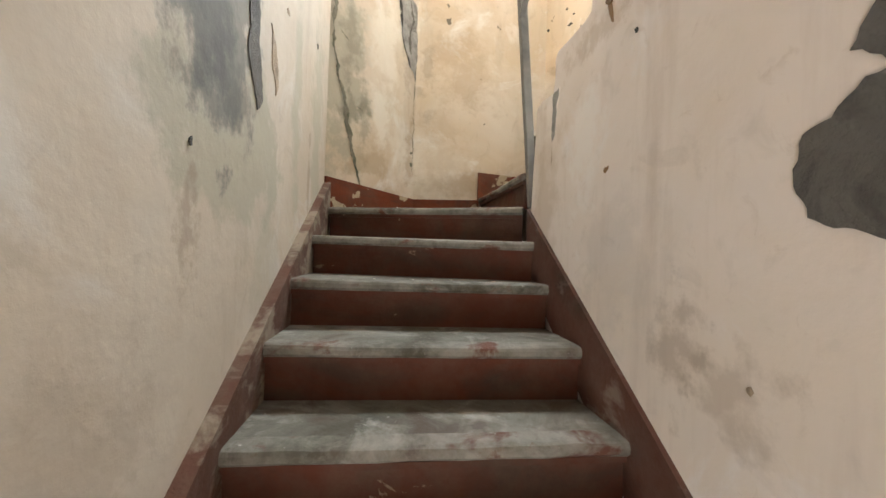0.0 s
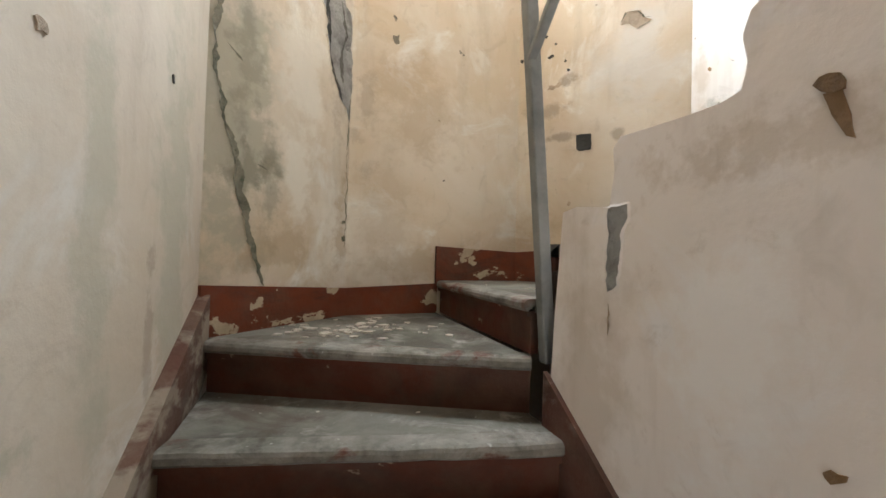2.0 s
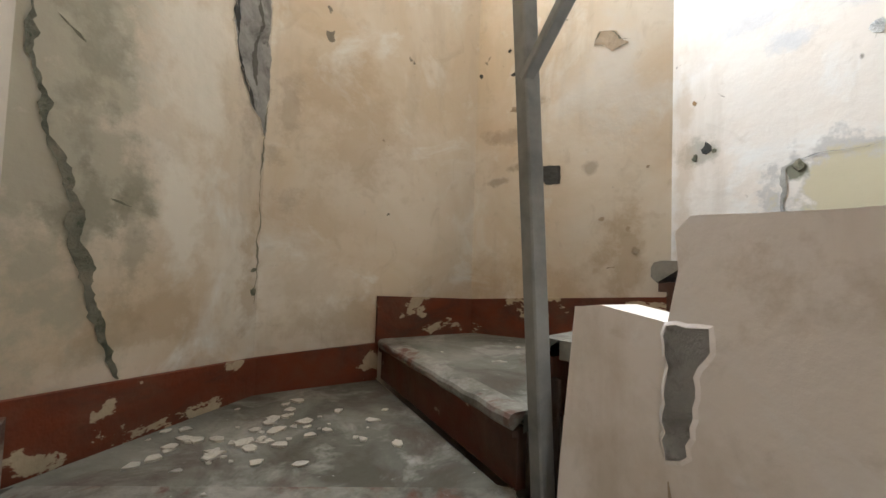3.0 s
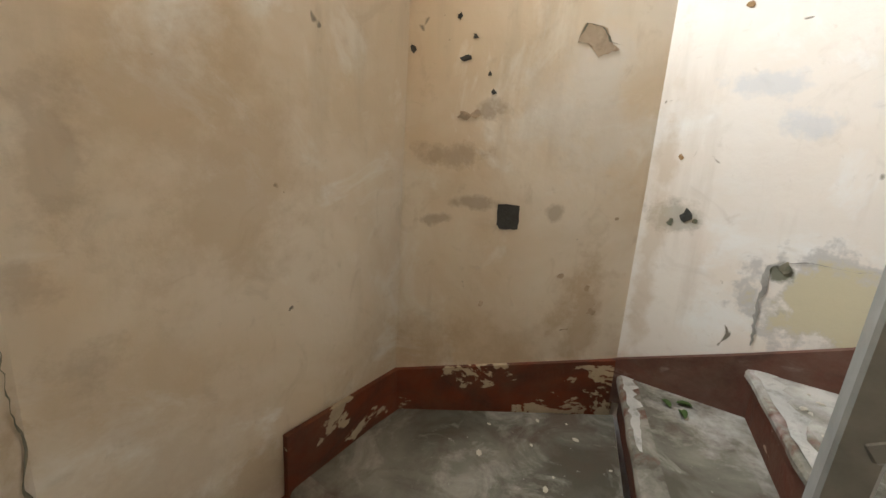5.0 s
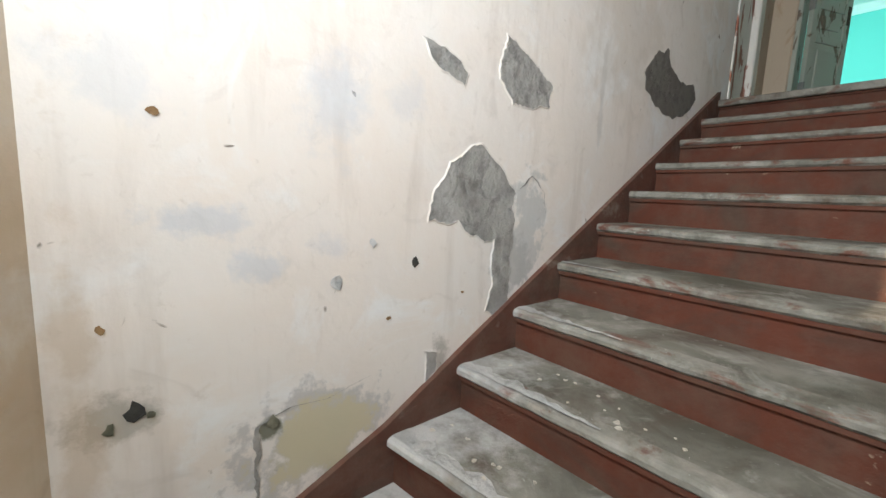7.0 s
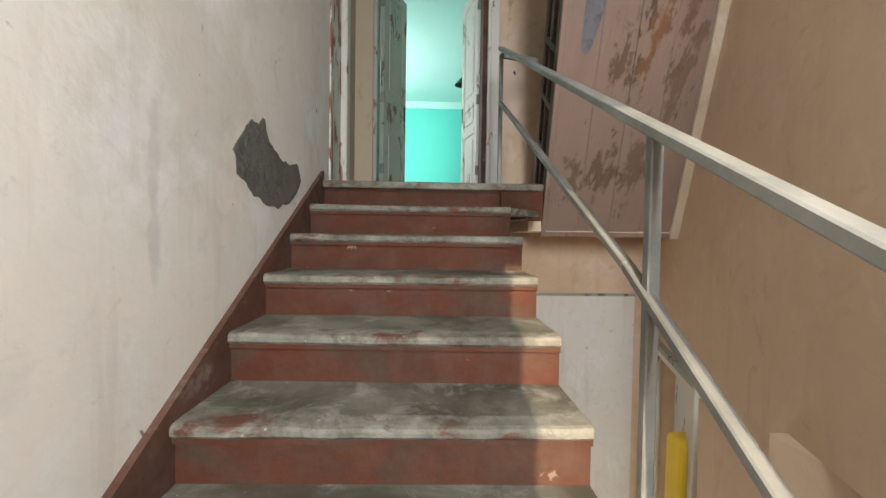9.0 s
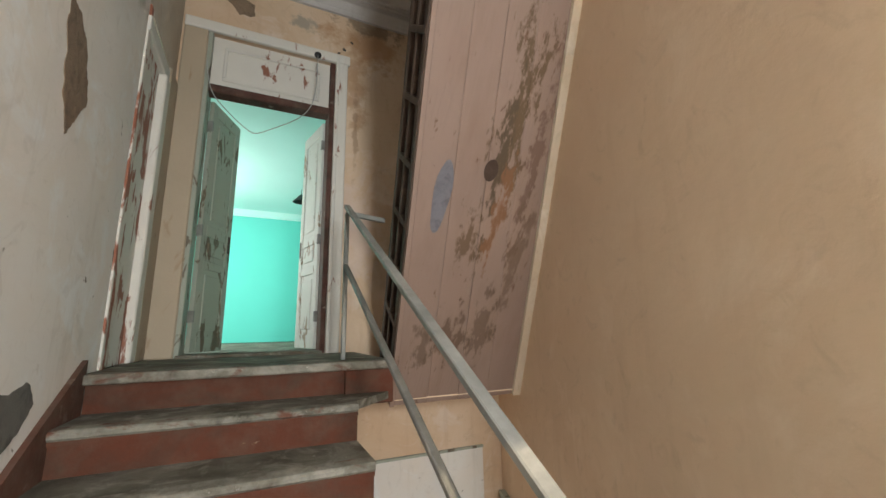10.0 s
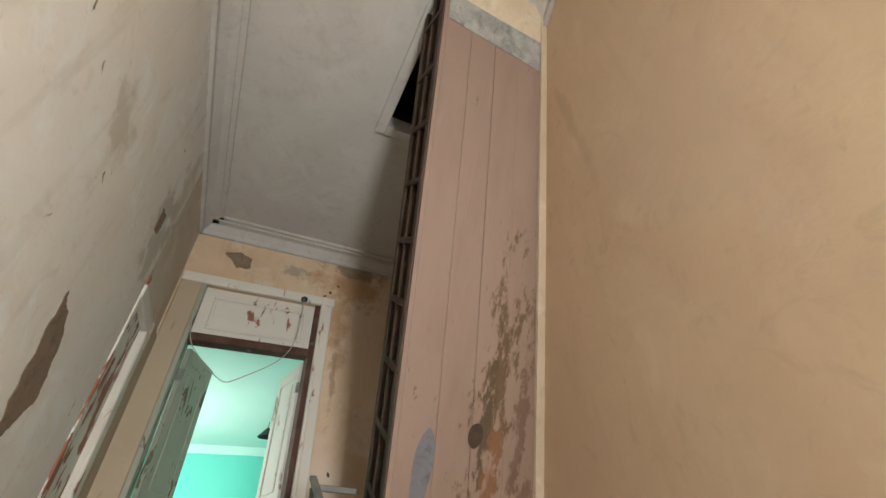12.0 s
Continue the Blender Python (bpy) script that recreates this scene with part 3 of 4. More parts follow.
def step(k):
    (ax, ay), (bx, by) = NOS[k]
    z = k * H
    a, b = Vector((ax, ay)), Vector((bx, by))
    fwd = Vector((-(b - a).y, (b - a).x)).normalized()      # way up
    if k == 18:
        pass
    else:
        (cx, cy), (dx, dy) = NOS[k + 1]
        c, d = Vector((cx, cy)), Vector((dx, dy))
        over = 0.035
        poly = [a, b, d + fwd * over, c + fwd * over]
        if k == 5:
            poly = [a, b, Vector((1.07, 1.1)), Vector((1.06, 2.12)), Vector((0.53, 2.03)), Vector((0, 1.52))]
        elif k == 6:
            poly = [a, b, Vector((1.1, 1.04)), Vector((2.19, 1.39)), Vector((1.60, 2.12))]
        # front nosing strip, then the tread behind it
        n = 14
        bm = bmesh.new()
        rng = random.Random(k * 7 + 3)
        rows = []
        prof = ((0.012, -TREAD_T), (0.0, -TREAD_T * 0.75), (0.0, -0.014), (0.006, -0.004), (0.02, 0.0), (0.075, 0.0))
        for i in range(n + 1):
            p = a.lerp(b, i / n)
            wob = rng.uniform(-0.004, 0.004)
            dip = -0.006 * math.sin(math.pi * i / n) + rng.uniform(-0.002, 0.001)
            rows.append([bm.verts.new((*(p + fwd * (o + wob * (o < 0.05))), z + dz + (dip if dz > -0.02 and o < 0.05 else 0))) for o, dz in prof])
        for r0, r1 in zip(rows, rows[1:]):
            for j in range(len(prof) - 1):
                bm.faces.new((r0[j], r0[j + 1], r1[j + 1], r1[j]))
        for r in (rows[0], rows[-1]):
            bm.faces.new(r)
        part("nosing", bm, M_NOSE, stair, smooth=False)
        q = [Vector(v) for v in poly]
        q[0] = a + fwd * 0.074
        q[1] = b + fwd * 0.074
        part("tread", tread_bm(q, z - 0.001, None), M_TREAD, stair)
    # riser set back under the nosing
    bm = bmesh.new()
    s = fwd * 0.028
    lo = z - H - 0.002
    add_prism(bm, [(*(a + s), lo), (*(b + s), lo), (*(b + s), z - TREAD_T + 0.002), (*(a + s), z - TREAD_T + 0.002)], (fwd.x, fwd.y, 0), 0.03)
    part("riser", bm, M_RISER, stair)
    # moulding under the nosing
    bm = bmesh.new()
    s2 = fwd * 0.012
    add_prism(bm, [(*(a + s2), z - TREAD_T - 0.018), (*(b + s2), z - TREAD_T - 0.018), (*(b + s2), z - TREAD_T), (*(a + s2), z - TREAD_T)], (fwd.x, fwd.y, 0), 0.03)
    part("moulding", bm, M_RISER, stair)


for k in NOS:
    step(k)
# nosing of the landing
bm = box((0.62, -2.58, LAND - 0.05), (XW - 0.01, -2.455, LAND + 0.002), 0.012, seg=2)
part("landing_nosing", bm, M_NOSE, stair)
bm = box((0.62, -2.56, LAND - 0.26), (0.93, -2.47, LAND - 0.05), 0.006)
part("fascia", bm, M_RISER, stair)


def strip(name, p0, p1, z0, z1, h0, h1, out, mat=M_SKIRT, parent=stair, t=0.02):
    """Skirting board on a wall face from p0 to p1, foot at z0..z1, top h0..h1 above."""
    d = Vector((p1[0] - p0[0], p1[1] - p0[1], 0)).normalized()
    n = Vector((*out, 0)).normalized()
    bm = bmesh.new()
    add_prism(bm, [(*p0, z0), (*p1, z1), (*p1, z1 + h1), (*p0, z0 + h0)], n, t)
    return part(name, bm, mat, parent)


# strings on the lower flight, both sides
strip("string", (-0.04, -1.52), (-0.04, 1.53), -5 * H, 4 * H + 0.06, 0.36, 0.29, (1, 0), M_STRING_W, t=0.042)
strip("string", (PX0, -1.52), (PX0, 0.93), -5 * H - 0.05, 3.3 * H, 0.30, 0.30, (-1, 0), M_STRING, t=0.016)
o1 = (0.66, -0.73)
strip("skirting", C1, (0.53, 2.058), 0.93, 0.93, 0.215, 0.165, o1)
strip("skirting", (0.53, 2.058), (1.06, 2.103), 0.93, 0.93, 0.165, 0.19, (0.08, -1))
strip("skirting", (1.05, 2.1), C3, 1.10, 1.12, 0.24, 0.2, (0.08, -1))
strip("skirting", C3, C4, 1.12, 1.12, 0.2, 0.27, (-0.76, -0.65))
# string of the upper flight along the wall
pts = [(1.43, 1.31, 0.08), (1.0, 1.38, 0.185), (0.56, 1.58, 0.175), (0.2, 1.77, 0.195), (-2.49, LAND - 0.13, 0.2)]
for (y0, z0, h0), (y1, z1, h1) in zip(pts, pts[1:]):
    strip("string", (XW, y0), (XW, y1), z0 - 0.12, z1 - 0.12, h0 + 0.12, h1 + 0.12, (-1, 0), M_STRING, t=0.024)
# masonry under the upper flight, its sloping soffit and open side
def stair_body(k0, k1, x0, low):
    bm = bmesh.new()
    prof = [(min(NOS[k0][0][1], NOS[k0][1][1]) - 0.05, low[0])]
    for k in range(k0, k1):
        y0 = min(NOS[k][0][1], NOS[k][1][1]) - 0.05
        y1 = min(NOS[k + 1][0][1], NOS[k + 1][1][1]) - 0.05
        prof += [(y0, k * H - TREAD_T), (y1, k * H - TREAD_T)]
    prof += [(prof[-1][0], low[1])]
    add_prism(bm, [(x0, y, z) for y, z in prof], (1, 0, 0), 2.212 - x0)
    part("stair_body", bm, M_PART, stair)


stair_body(9, 11, 1.195, (1.2, 1.5))
stair_body(11, 18, 0.966, (1.82, 2.95))

# ---- railing ----
rail = empty("stair_railing", (0.95, 0.9, 1.9), "grey painted steel railing of the upper flight", "railing")


def post(x, y, z0, z1, w=0.042):
    return part("post", box((x - w / 2, y - w / 2, z0), (x + w / 2, y + w / 2, z1), 0.004), M_STEEL, rail)


part("post", beam_bm((1.115, 0.978, 0.94), (0.985, 0.965, 2.42), 0.042, 0.042, (0, 1, 0)), M_STEEL, rail)
part("post_foot", box((1.136, 0.965, 0.95), (1.15, 1.0, 1.24), 0.003), M_DARKWOOD, rail, "dark rusty flat bar at the post foot")
post(0.935, -0.50, 2.27, 3.27, 0.03)
post(0.90, -2.72, LAND, 4.45, 0.03)
part("handrail", beam_bm((0.975, 1.0, 2.43), (0.965, 0.30, 2.85), 0.042, 0.026), M_STEEL, rail)
# solid black plug; its colour stands for the shade inside the tube
part("rail_end", beam_bm((0.975, 1.0058, 2.4265), (0.975, 0.999, 2.4306), 0.034, 0.018, bev=0.002), M_BLACK, rail, "black plug standing for the shaded open end of the rail tube")
part("handrail", beam_bm((0.965, 0.30, 2.85), (0.90, -2.74, 4.51), 0.042, 0.026), M_STEEL, rail)
MID = [(1.02, 0.965, 1.92), (0.98, 0.42, 2.336), (0.94, -0.6, 2.96), (0.92, -2.62, 4.05)]
for p, q in zip(MID, MID[1:]):
    part("mid_rail", beam_bm(p, q, 0.03, 0.026), M_STEEL, rail)
part("end_bar", beam_bm((0.90, -2.74, 4.455), (0.60, -2.78, 4.44), 0.035, 0.035), M_STEEL, rail)

# ---- attic stair ----
attic = empty("attic_stair", (0.3, -2.9, 3.05), "steep attic stair with pink boarded underside and dark wooden side", "staircase")


def soffit(x_of, z, off=0.0):
    """Point on the boarded underside at height z; off: metres behind it."""
    return Vector((x_of, -2.93 + 0.645 * (z - 3.05) - 0.84 * off, z + 0.542 * off))


def left_x(z):
    return 0.49 + 0.11 * (z - 3.05)


def right_x(z):
    return -0.68 + 0.215 * (z - 3.05)


ZS, ZE = 3.05, 6.95
BACK = Vector((0, -0.84, 0.542))
for i in range(4):
    f0, f1 = i / 4 + 0.001, (i + 1) / 4 - 0.001
    bm = bmesh.new()
    p = []
    for z, f in ((ZS, f0), (ZS, f1), (ZE, f1), (ZE, f0)):
        x = left_x(z) + (right_x(z) - left_x(z)) * (0.02 + 0.91 * f)
        p.append(soffit(x, z, 0.002 * (i % 2)))
    add_prism(bm, p, BACK, 0.025)
    bevel(bm, 0.003)
    part("board", bm, M_PLANK, attic)
for name, f0, f1, mat, o in (("edge_strip", -0.01, 0.018, M_PLANK, -0.008), ("cover_strip", 0.932, 0.995, M_TRIM, -0.015)):
    bm = bmesh.new()
    add_prism(bm, [soffit(left_x(z) + (right_x(z) - left_x(z)) * f, z, o) for z, f in ((ZS, f0), (ZS, f1), (ZE, f1), (ZE, f0))], BACK, 0.04)
    part(name, bm, mat, attic)
# pale patched head of the boarding
bm = bmesh.new()
add_prism(bm, [soffit(left_x(z) + (right_x(z) - left_x(z)) * f, z, -0.004) for z, f in ((6.66, 0.03), (6.62, 0.93), (6.8, 0.93), (6.82, 0.03))], BACK, 0.006)
part("filler_patch", bm, M_CEMENT, attic, "grey filler band at the head of the boards")
bm = bmesh.new()
add_prism(bm, [soffit(left_x(z) + (right_x(z) - left_x(z)) * f, z, -0.005) for z, f in ((6.81, -0.02), (6.79, 1.0), (ZE + 0.1, 1.0), (ZE + 0.1, -0.02))], BACK, 0.006)
part("plaster_head", bm, M_TRIM, attic)
# filler smear and knot
bm = bmesh.new()
ring = [(0.455 + 0.058 * math.cos(a) * (1 + 0.12 * math.sin(3 * a)), 4.42 + 0.2 * math.sin(a)) for a in [i * math.tau / 22 for i in range(22)]]
add_prism(bm, [soffit(x, z, -0.003) for x, z in ring], BACK, 0.002)
part("filler_smear", bm, M_BLUE, attic, "blue-grey filler smear")
bm = bmesh.new()
add_prism(bm, [soffit(0.155 + 0.05 * math.cos(a), 4.6 + 0.06 * math.sin(a), -0.003) for a in [i * math.tau / 16 for i in range(16)]], BACK, 0.002)
part("wood_knot", bm, M_DARKWOOD, attic)
# dark open side: two long bars, rungs and slanting slats
for off, w in ((0.045, 0.05), (0.2, 0.03), (0.34, 0.05)):
    a, b = soffit(left_x(3.2), 3.2, off), soffit(left_x(7.0), 7.0, off)
    part("side_bar", beam_bm(a, b, 0.035, w, (0, -0.84, 0.542)), M_DARKWOOD, attic)
for i in range(12):
    z = 3.3 + i * 0.31
    a, b = soffit(left_x(z), z, 0.03), soffit(left_x(z), z + 0.03, 0.35)
    part("rung", beam_bm(a, b, 0.04, 0.045, (1, 0, 0)), M_DARKWOOD, attic)
    bm = bmesh.new()
    xa, xb = right_x(z) + 0.08, left_x(z) - 0.02
    c = soffit(0, z, 0.05)
    add_box(bm, (xa, c.y - 0.3, c.z + 0.1), (xb, c.y, c.z + 0.13))
    part("step_board", bm, M_DARKWOOD, attic)
bm = bmesh.new()
add_prism(bm, [soffit(left_x(z) - 0.03, z, o) for z, o in ((3.2, 0.03), (3.2, 0.36), (7.0, 0.36), (7.0, 0.03))], (-1, 0, 0), 0.012)
part("side_backing", bm, M_DARKWOOD, attic)
bm = bmesh.new()
add_prism(bm, [(-0.78, -2.9, 3.09), (0.62, -2.9, 3.09), (0.62, YB, 3.09), (-0.84, YB, 3.09)], (0, 0, 1), 0.1)
tagged(obj("floor_attic_foot", bm, M_BEIGE), "plastered slab under the foot of the attic stair", "floor", kind="structure")

# ---- hatch frame and cornices ----
hatch = empty("hatch_frame", (0.86, -1.7, CEIL), "white moulded frame round the attic hatch", "hatch frame")
for lo, hi in (((HX1, HY0 - 0.09), (HX1 + 0.09, HY1 + 0.09)), ((HX0, HY0 - 0.09), (HX1, HY0)), ((HX0, HY1), (HX1, HY1 + 0.09))):
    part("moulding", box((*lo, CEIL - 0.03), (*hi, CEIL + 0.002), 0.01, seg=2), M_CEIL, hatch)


def cornice(name, p0, p1, out):
    """Stepped plaster cornice under the ceiling."""
    d = Vector((p1[0] - p0[0], p1[1] - p0[1], 0))
    o = Vector((*out, 0))
    bm = bmesh.new()
    prof = ((0, 0), (0, -0.16), (0.03, -0.16), (0.035, -0.11), (0.08, -0.06), (0.09, -0.05), (0.15, -0.05), (0.15, -0.03), (0.19, -0.03), (0.19, 0))
    base = Vector((*p0, CEIL))
    add_prism(bm, [base + o * a + Vector((0, 0, b)) for a, b in prof], d.normalized(), d.length)
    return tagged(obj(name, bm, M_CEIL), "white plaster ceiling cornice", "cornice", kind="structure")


cornice("trim_cornice_back", (-0.8, YB), (XW, YB), (0, 1))
cornice("trim_cornice_side", (XW, 1.4), (XW, YB), (-1, 0))
cornice("trim_cornice_beige", (0.11, -0.58), (0.43, 0.38), (0.948, -0.316))

# ---- landing double door ----
frame_ob = empty("door_1", (1.45, YB, LAND), "old white double-leaf door frame with panelled transom", "door", kind="structure")
part("casing", box((DX0 - 0.14, YB - 0.02, LAND), (DX0 - 0.02, YB + 0.035, 6.36), 0.01, seg=2), M_CASING, frame_ob)
part("casing", box((DX0 - 0.055, YB + 0.03, LAND), (DX0 - 0.02, YB + 0.055, 6.36), 0.008, seg=2), M_CASING, frame_ob)
part("jamb", box((DX0 - 0.02, YB - 0.24, LAND), (DX0 + 0.025, YB + 0.01, 6.32), 0.006), M_DARKRED, frame_ob, "dark red door jamb")
part("casing", box((DX1 + 0.01, YB - 0.02, LAND), (XW - 0.02, YB + 0.03, 6.36), 0.01), M_CASING_T, frame_ob, "tan painted casing")
part("jamb", box((DX1 - 0.025, YB - 0.24, LAND), (DX1 + 0.02, YB + 0.01, 6.32), 0.006), M_DOOR_G, frame_ob)
part("head_casing", box((DX0 - 0.16, YB, 6.30), (XW - 0.02, YB + 0.045, 6.40), 0.012, seg=2), M_CASING, frame_ob)
part("transom_bar", box((DX0, YB - 0.16, DZ), (DX1, YB - 0.02, DZ + 0.075), 0.01), M_DARKRED, frame_ob, "dark red transom bar")
part("transom_panel", box((DX0, YB - 0.11, DZ + 0.07), (DX1, YB - 0.07, 6.32)), M_CASING, frame_ob)
for lo, hi in (((DX0 + 0.12, DZ + 0.14), (DX1 - 0.12, DZ + 0.17)), ((DX0 + 0.12, 6.2), (DX1 - 0.12, 6.23)), ((DX0 + 0.12, DZ + 0.17), (DX0 + 0.15, 6.2)), ((DX1 - 0.15, DZ + 0.17), (DX1 - 0.12, 6.2))):
    part("panel_moulding", box((lo[0], YB - 0.072, lo[1]), (hi[0], YB - 0.052, hi[1]), 0.007), M_CASING, frame_ob)
part("threshold", box((DX0, YB - 0.25, LAND - 0.01), (DX1, YB + 0.02, LAND + 0.025), 0.008), M_TREAD, frame_ob)
bm = bmesh.new()
bmesh.ops.create_uvsphere(bm, u_segments=14, v_segments=8, radius=0.035)
bmesh.ops.transform(bm, matrix=Matrix.Translation((1.064, YB + 0.05, 6.32)) @ Matrix.Diagonal((1, 0.7, 1, 1)), verts=bm.verts)
part("cable_knob", bm, M_BLACK, frame_ob, "black round cable knob", True)


def leaf(hinge, end, mat, label, side):
    """Panelled door leaf standing open; built along x, then turned to its place."""
    a, b = Vector(hinge), Vector(end)
    w, z1 = (b - a).length, DZ - LAND - 0.03
    ang = math.degrees(math.atan2(b.y - a.y, b.x - a.x))
    m = pose(a.x, a.y, LAND + 0.03, 0, 0, ang)
    root = new("door_leaf")
    root.matrix_basis = m
    tagged(root, label, "door leaf")
    t = 0.042

    def add(name, lo, hi, bv=0.006, mt=mat, lab=""):
        ob = obj(name, box(lo, hi, bv, seg=2), mt)
        ob.parent = root
        return tagged(ob, lab)

    s = 0.085
    rails = (0.0, 0.13), (0.72, 0.80), (1.02, 1.12), (z1 - 0.12, z1)
    add("stile", (0, -t / 2, 0), (s, t / 2, z1))
    add("stile", (w - s, -t / 2, 0), (w, t / 2, z1))
    for z0, zz in rails:
        add("cross_rail", (s, -t / 2, z0), (w - s, t / 2, zz))
    for (_, z0), (zz, _) in zip(rails, rails[1:]):
        add("panel", (s, -0.01, z0), (w - s, 0.01, zz), 0)
        add("raised_field", (s + 0.05, -0.019, z0 + 0.05), (w - s - 0.05, 0.019, zz - 0.05), 0.009)
    for z in (0.25, 1.0, z1 - 0.3):
        add("hinge", (-0.012, -0.03, z), (0.012, 0.03, z + 0.1), 0.004, M_STEEL)
    add("lock_plate", (w - 0.06, -t / 2 - 0.004, 0.93), (w - 0.02, t / 2 + 0.004, 1.1), 0.002, M_DARKWOOD, "dark lock plate")
    return root


leaf((1.955, -3.87), (1.75, -4.36), M_DOOR_G, "open grey-green panelled door leaf with flaking paint", 1)
leaf((0.93, -3.87), (1.05, -4.39), M_DOOR_W, "open white panelled door leaf with flaking paint", -1)

# loose cable hanging in the doorway
cu = bpy.data.curves.new("hanging_cable", "CURVE")
cu.dimensions, cu.bevel_depth, cu.bevel_resolution = "3D", 0.004, 2
sp = cu.splines.new("NURBS")
pts = [(2.0, YB + 0.03, 6.0), (1.97, YB + 0.05, 5.72), (1.88, YB + 0.06, 5.6), (1.7, YB + 0.06, 5.43), (1.6, YB + 0.06, 5.36), (1.55, YB + 0.06, 5.36), (1.42, YB + 0.05, 5.45), (1.25, YB + 0.04, 5.56), (1.1, YB + 0.06, 5.7), (1.06, YB + 0.06, 5.9), (1.064, YB + 0.06, 6.3)]
sp.points.add(len(pts) - 1)
for q, p in zip(sp.points, pts):
    q.co = (*p, 1)
sp.use_endpoint_u = True
cu.materials.append(M_CABLE)
tagged(new("hanging_cable", cu), "thin grey cable hanging loose across the door head", "cable")

# ---- side doorway of the landing ----
side = empty("door_2", (XW, -3.1, LAND), "white side door casing with flaking paint showing red", "door", kind="structure")
part("casing", box((XW - 0.012, -2.80, LAND), (XW + 0.10, -2.722, 5.74), 0.008, seg=2), M_CASING_R, side)
part("casing", box((XW - 0.035, -3.36, LAND), (XW + 0.06, -3.22, 5.55), 0.02, seg=3), M_CASING, side)
part("casing", box((XW - 0.03, -3.645, LAND), (XW + 0.05, -3.365, 5.7), 0.01), M_CASING_T, side)
part("head_casing", box((XW - 0.02, -3.36, 5.55), (XW + 0.08, -2.72, 5.66), 0.012, seg=2), M_CASING, side)
part("door_panel", box((XW + 0.02, -3.22, LAND), (XW + 0.06, -2.80, 5.55), 0.004), M_CASING_R, side)

# ---- turquoise room ----
RX0, RX1, RY0, RZ = -1.6, 3.6, -8.7, 6.06
RYB = YB - 0.25
wall("wall_room_far", (RX0, RY0), (RX1, RY0), LAND, RZ, -0.2, M_TURQ, label="turquoise painted far wall of the room")
wall("wall_room_west", (RX0, RYB), (RX0, RY0), LAND, RZ, -0.2, M_TURQ, label="turquoise painted room wall")
wall("wall_room_east", (RX1, RY0), (RX1, RYB), LAND, RZ, -0.2, M_TURQ, [(1.4, 2.9, 4.2, 5.9)], label="turquoise painted room wall with a window opening")
wall("wall_room_north_a", (RX1, RYB - 0.002), (XW + 0.0, RYB - 0.002), LAND, RZ, -0.1, M_TURQ, label="turquoise painted room wall")
wall("wall_room_north_b", (0.85, RYB - 0.002), (RX0, RYB - 0.002), LAND, RZ, -0.1, M_TURQ, label="turquoise painted room wall")
tagged(obj("floor_room", box((RX0 - 0.2, RY0 - 0.2, LAND - 0.2), (RX1 + 0.2, RYB + 0.24, LAND - 0.004)), M_TREAD), "grey floor of the turquoise room", "floor", kind="structure")
tagged(obj("ceiling_room", box((RX0 - 0.2, RY0 - 0.2, RZ), (RX1 + 0.2, RYB, RZ + 0.1)), M_TURQ_PALE), "pale turquoise ceiling of the room", "ceiling", kind="structure")
bm = bmesh.new()
add_prism(bm, [(RX0, RY0, 5.93), (RX0, RY0 + 0.03, 5.93), (RX0, RY0 + 0.035, 5.98), (RX0, RY0 + 0.09, RZ), (RX0, RY0, RZ)], (1, 0, 0), RX1 - RX0)
tagged(obj("trim_room_cove", bm, M_TURQ_PALE), "pale cove between wall and ceiling of the room", "cove", kind="structure")
lamp = empty("pendant_lamp", (0.86, -7.0, 6.2), "small dark cone-shaped pendant lamp", "lamp")
bm = bmesh.new()
bmesh.ops.create_cone(bm, cap_ends=False, segments=20, radius1=0.14, radius2=0.02, depth=0.13)
bmesh.ops.transform(bm, matrix=Matrix.Translation((0.86, -7.0, 5.9)), verts=bm.verts)
bmesh.ops.solidify(bm, geom=list(bm.faces), thickness=0.004)
part("shade", bm, M_BLACK, lamp)
part("flex", box((0.856, -7.004, 5.95), (0.864, -6.996, RZ)), M_BLACK, lamp)

# ---- doorway at the foot of the stairs ----
low = empty("door_3", (-0.6, -2.8, BASE), "white lower doorway with moulded cornice", "door", kind="structure")
wm = wall_frame(C0B, (-0.92, YB))


def on_wall(u, z, out):
    return wm @ Vector((u, out, z))


def wall_box(name, u0, u1, z0, z1, o0, o1, mat, parent, lab=""):
    bm = box((u0, o0, z0), (u1, o1, z1), 0.008, seg=2)
    bmesh.ops.transform(bm, matrix=wm, verts=bm.verts)
    return part(name, bm, mat, parent, lab)


wall_box("casing", 1.12, 1.30, BASE, 2.0, -0.02, 0.03, M_CASING, low)
wall_box("casing", 2.2, 2.42, BASE, 2.0, -0.02, 0.03, M_CASING, low)
wall_box("cornice", 1.05, 2.45, 2.0, 2.05, -0.02, 0.06, M_DOOR_G, low)
wall_box("cornice", 1.08, 2.42, 1.93, 2.0, -0.02, 0.04, M_CASING, low)
wall_box("door_panel", 1.6, 2.2, BASE, 1.93, -0.16, -0.12, M_DOOR_W, low)
yellow = tagged(obj("yellow_bag", box((-0.62, -2.62, BASE), (-0.42, -2.42, 1.55), 0.05, seg=3), M_YELLOW), "yellow object leaning in the lower doorway", "bag")
tagged(obj("trim_lower_wall", box((-0.7, YB, BASE), (0.92, YB + 0.012, 2.45), 0.004), M_WHITE), "white painted lower part of the end wall", "panel", kind="structure")
tagged(obj("trim_lower_wall_cap", box((-0.7, YB, 2.45), (0.92, YB + 0.03, 2.475), 0.005), M_DOOR_G), "thin grey capping over the white dado", "trim", kind="structure")

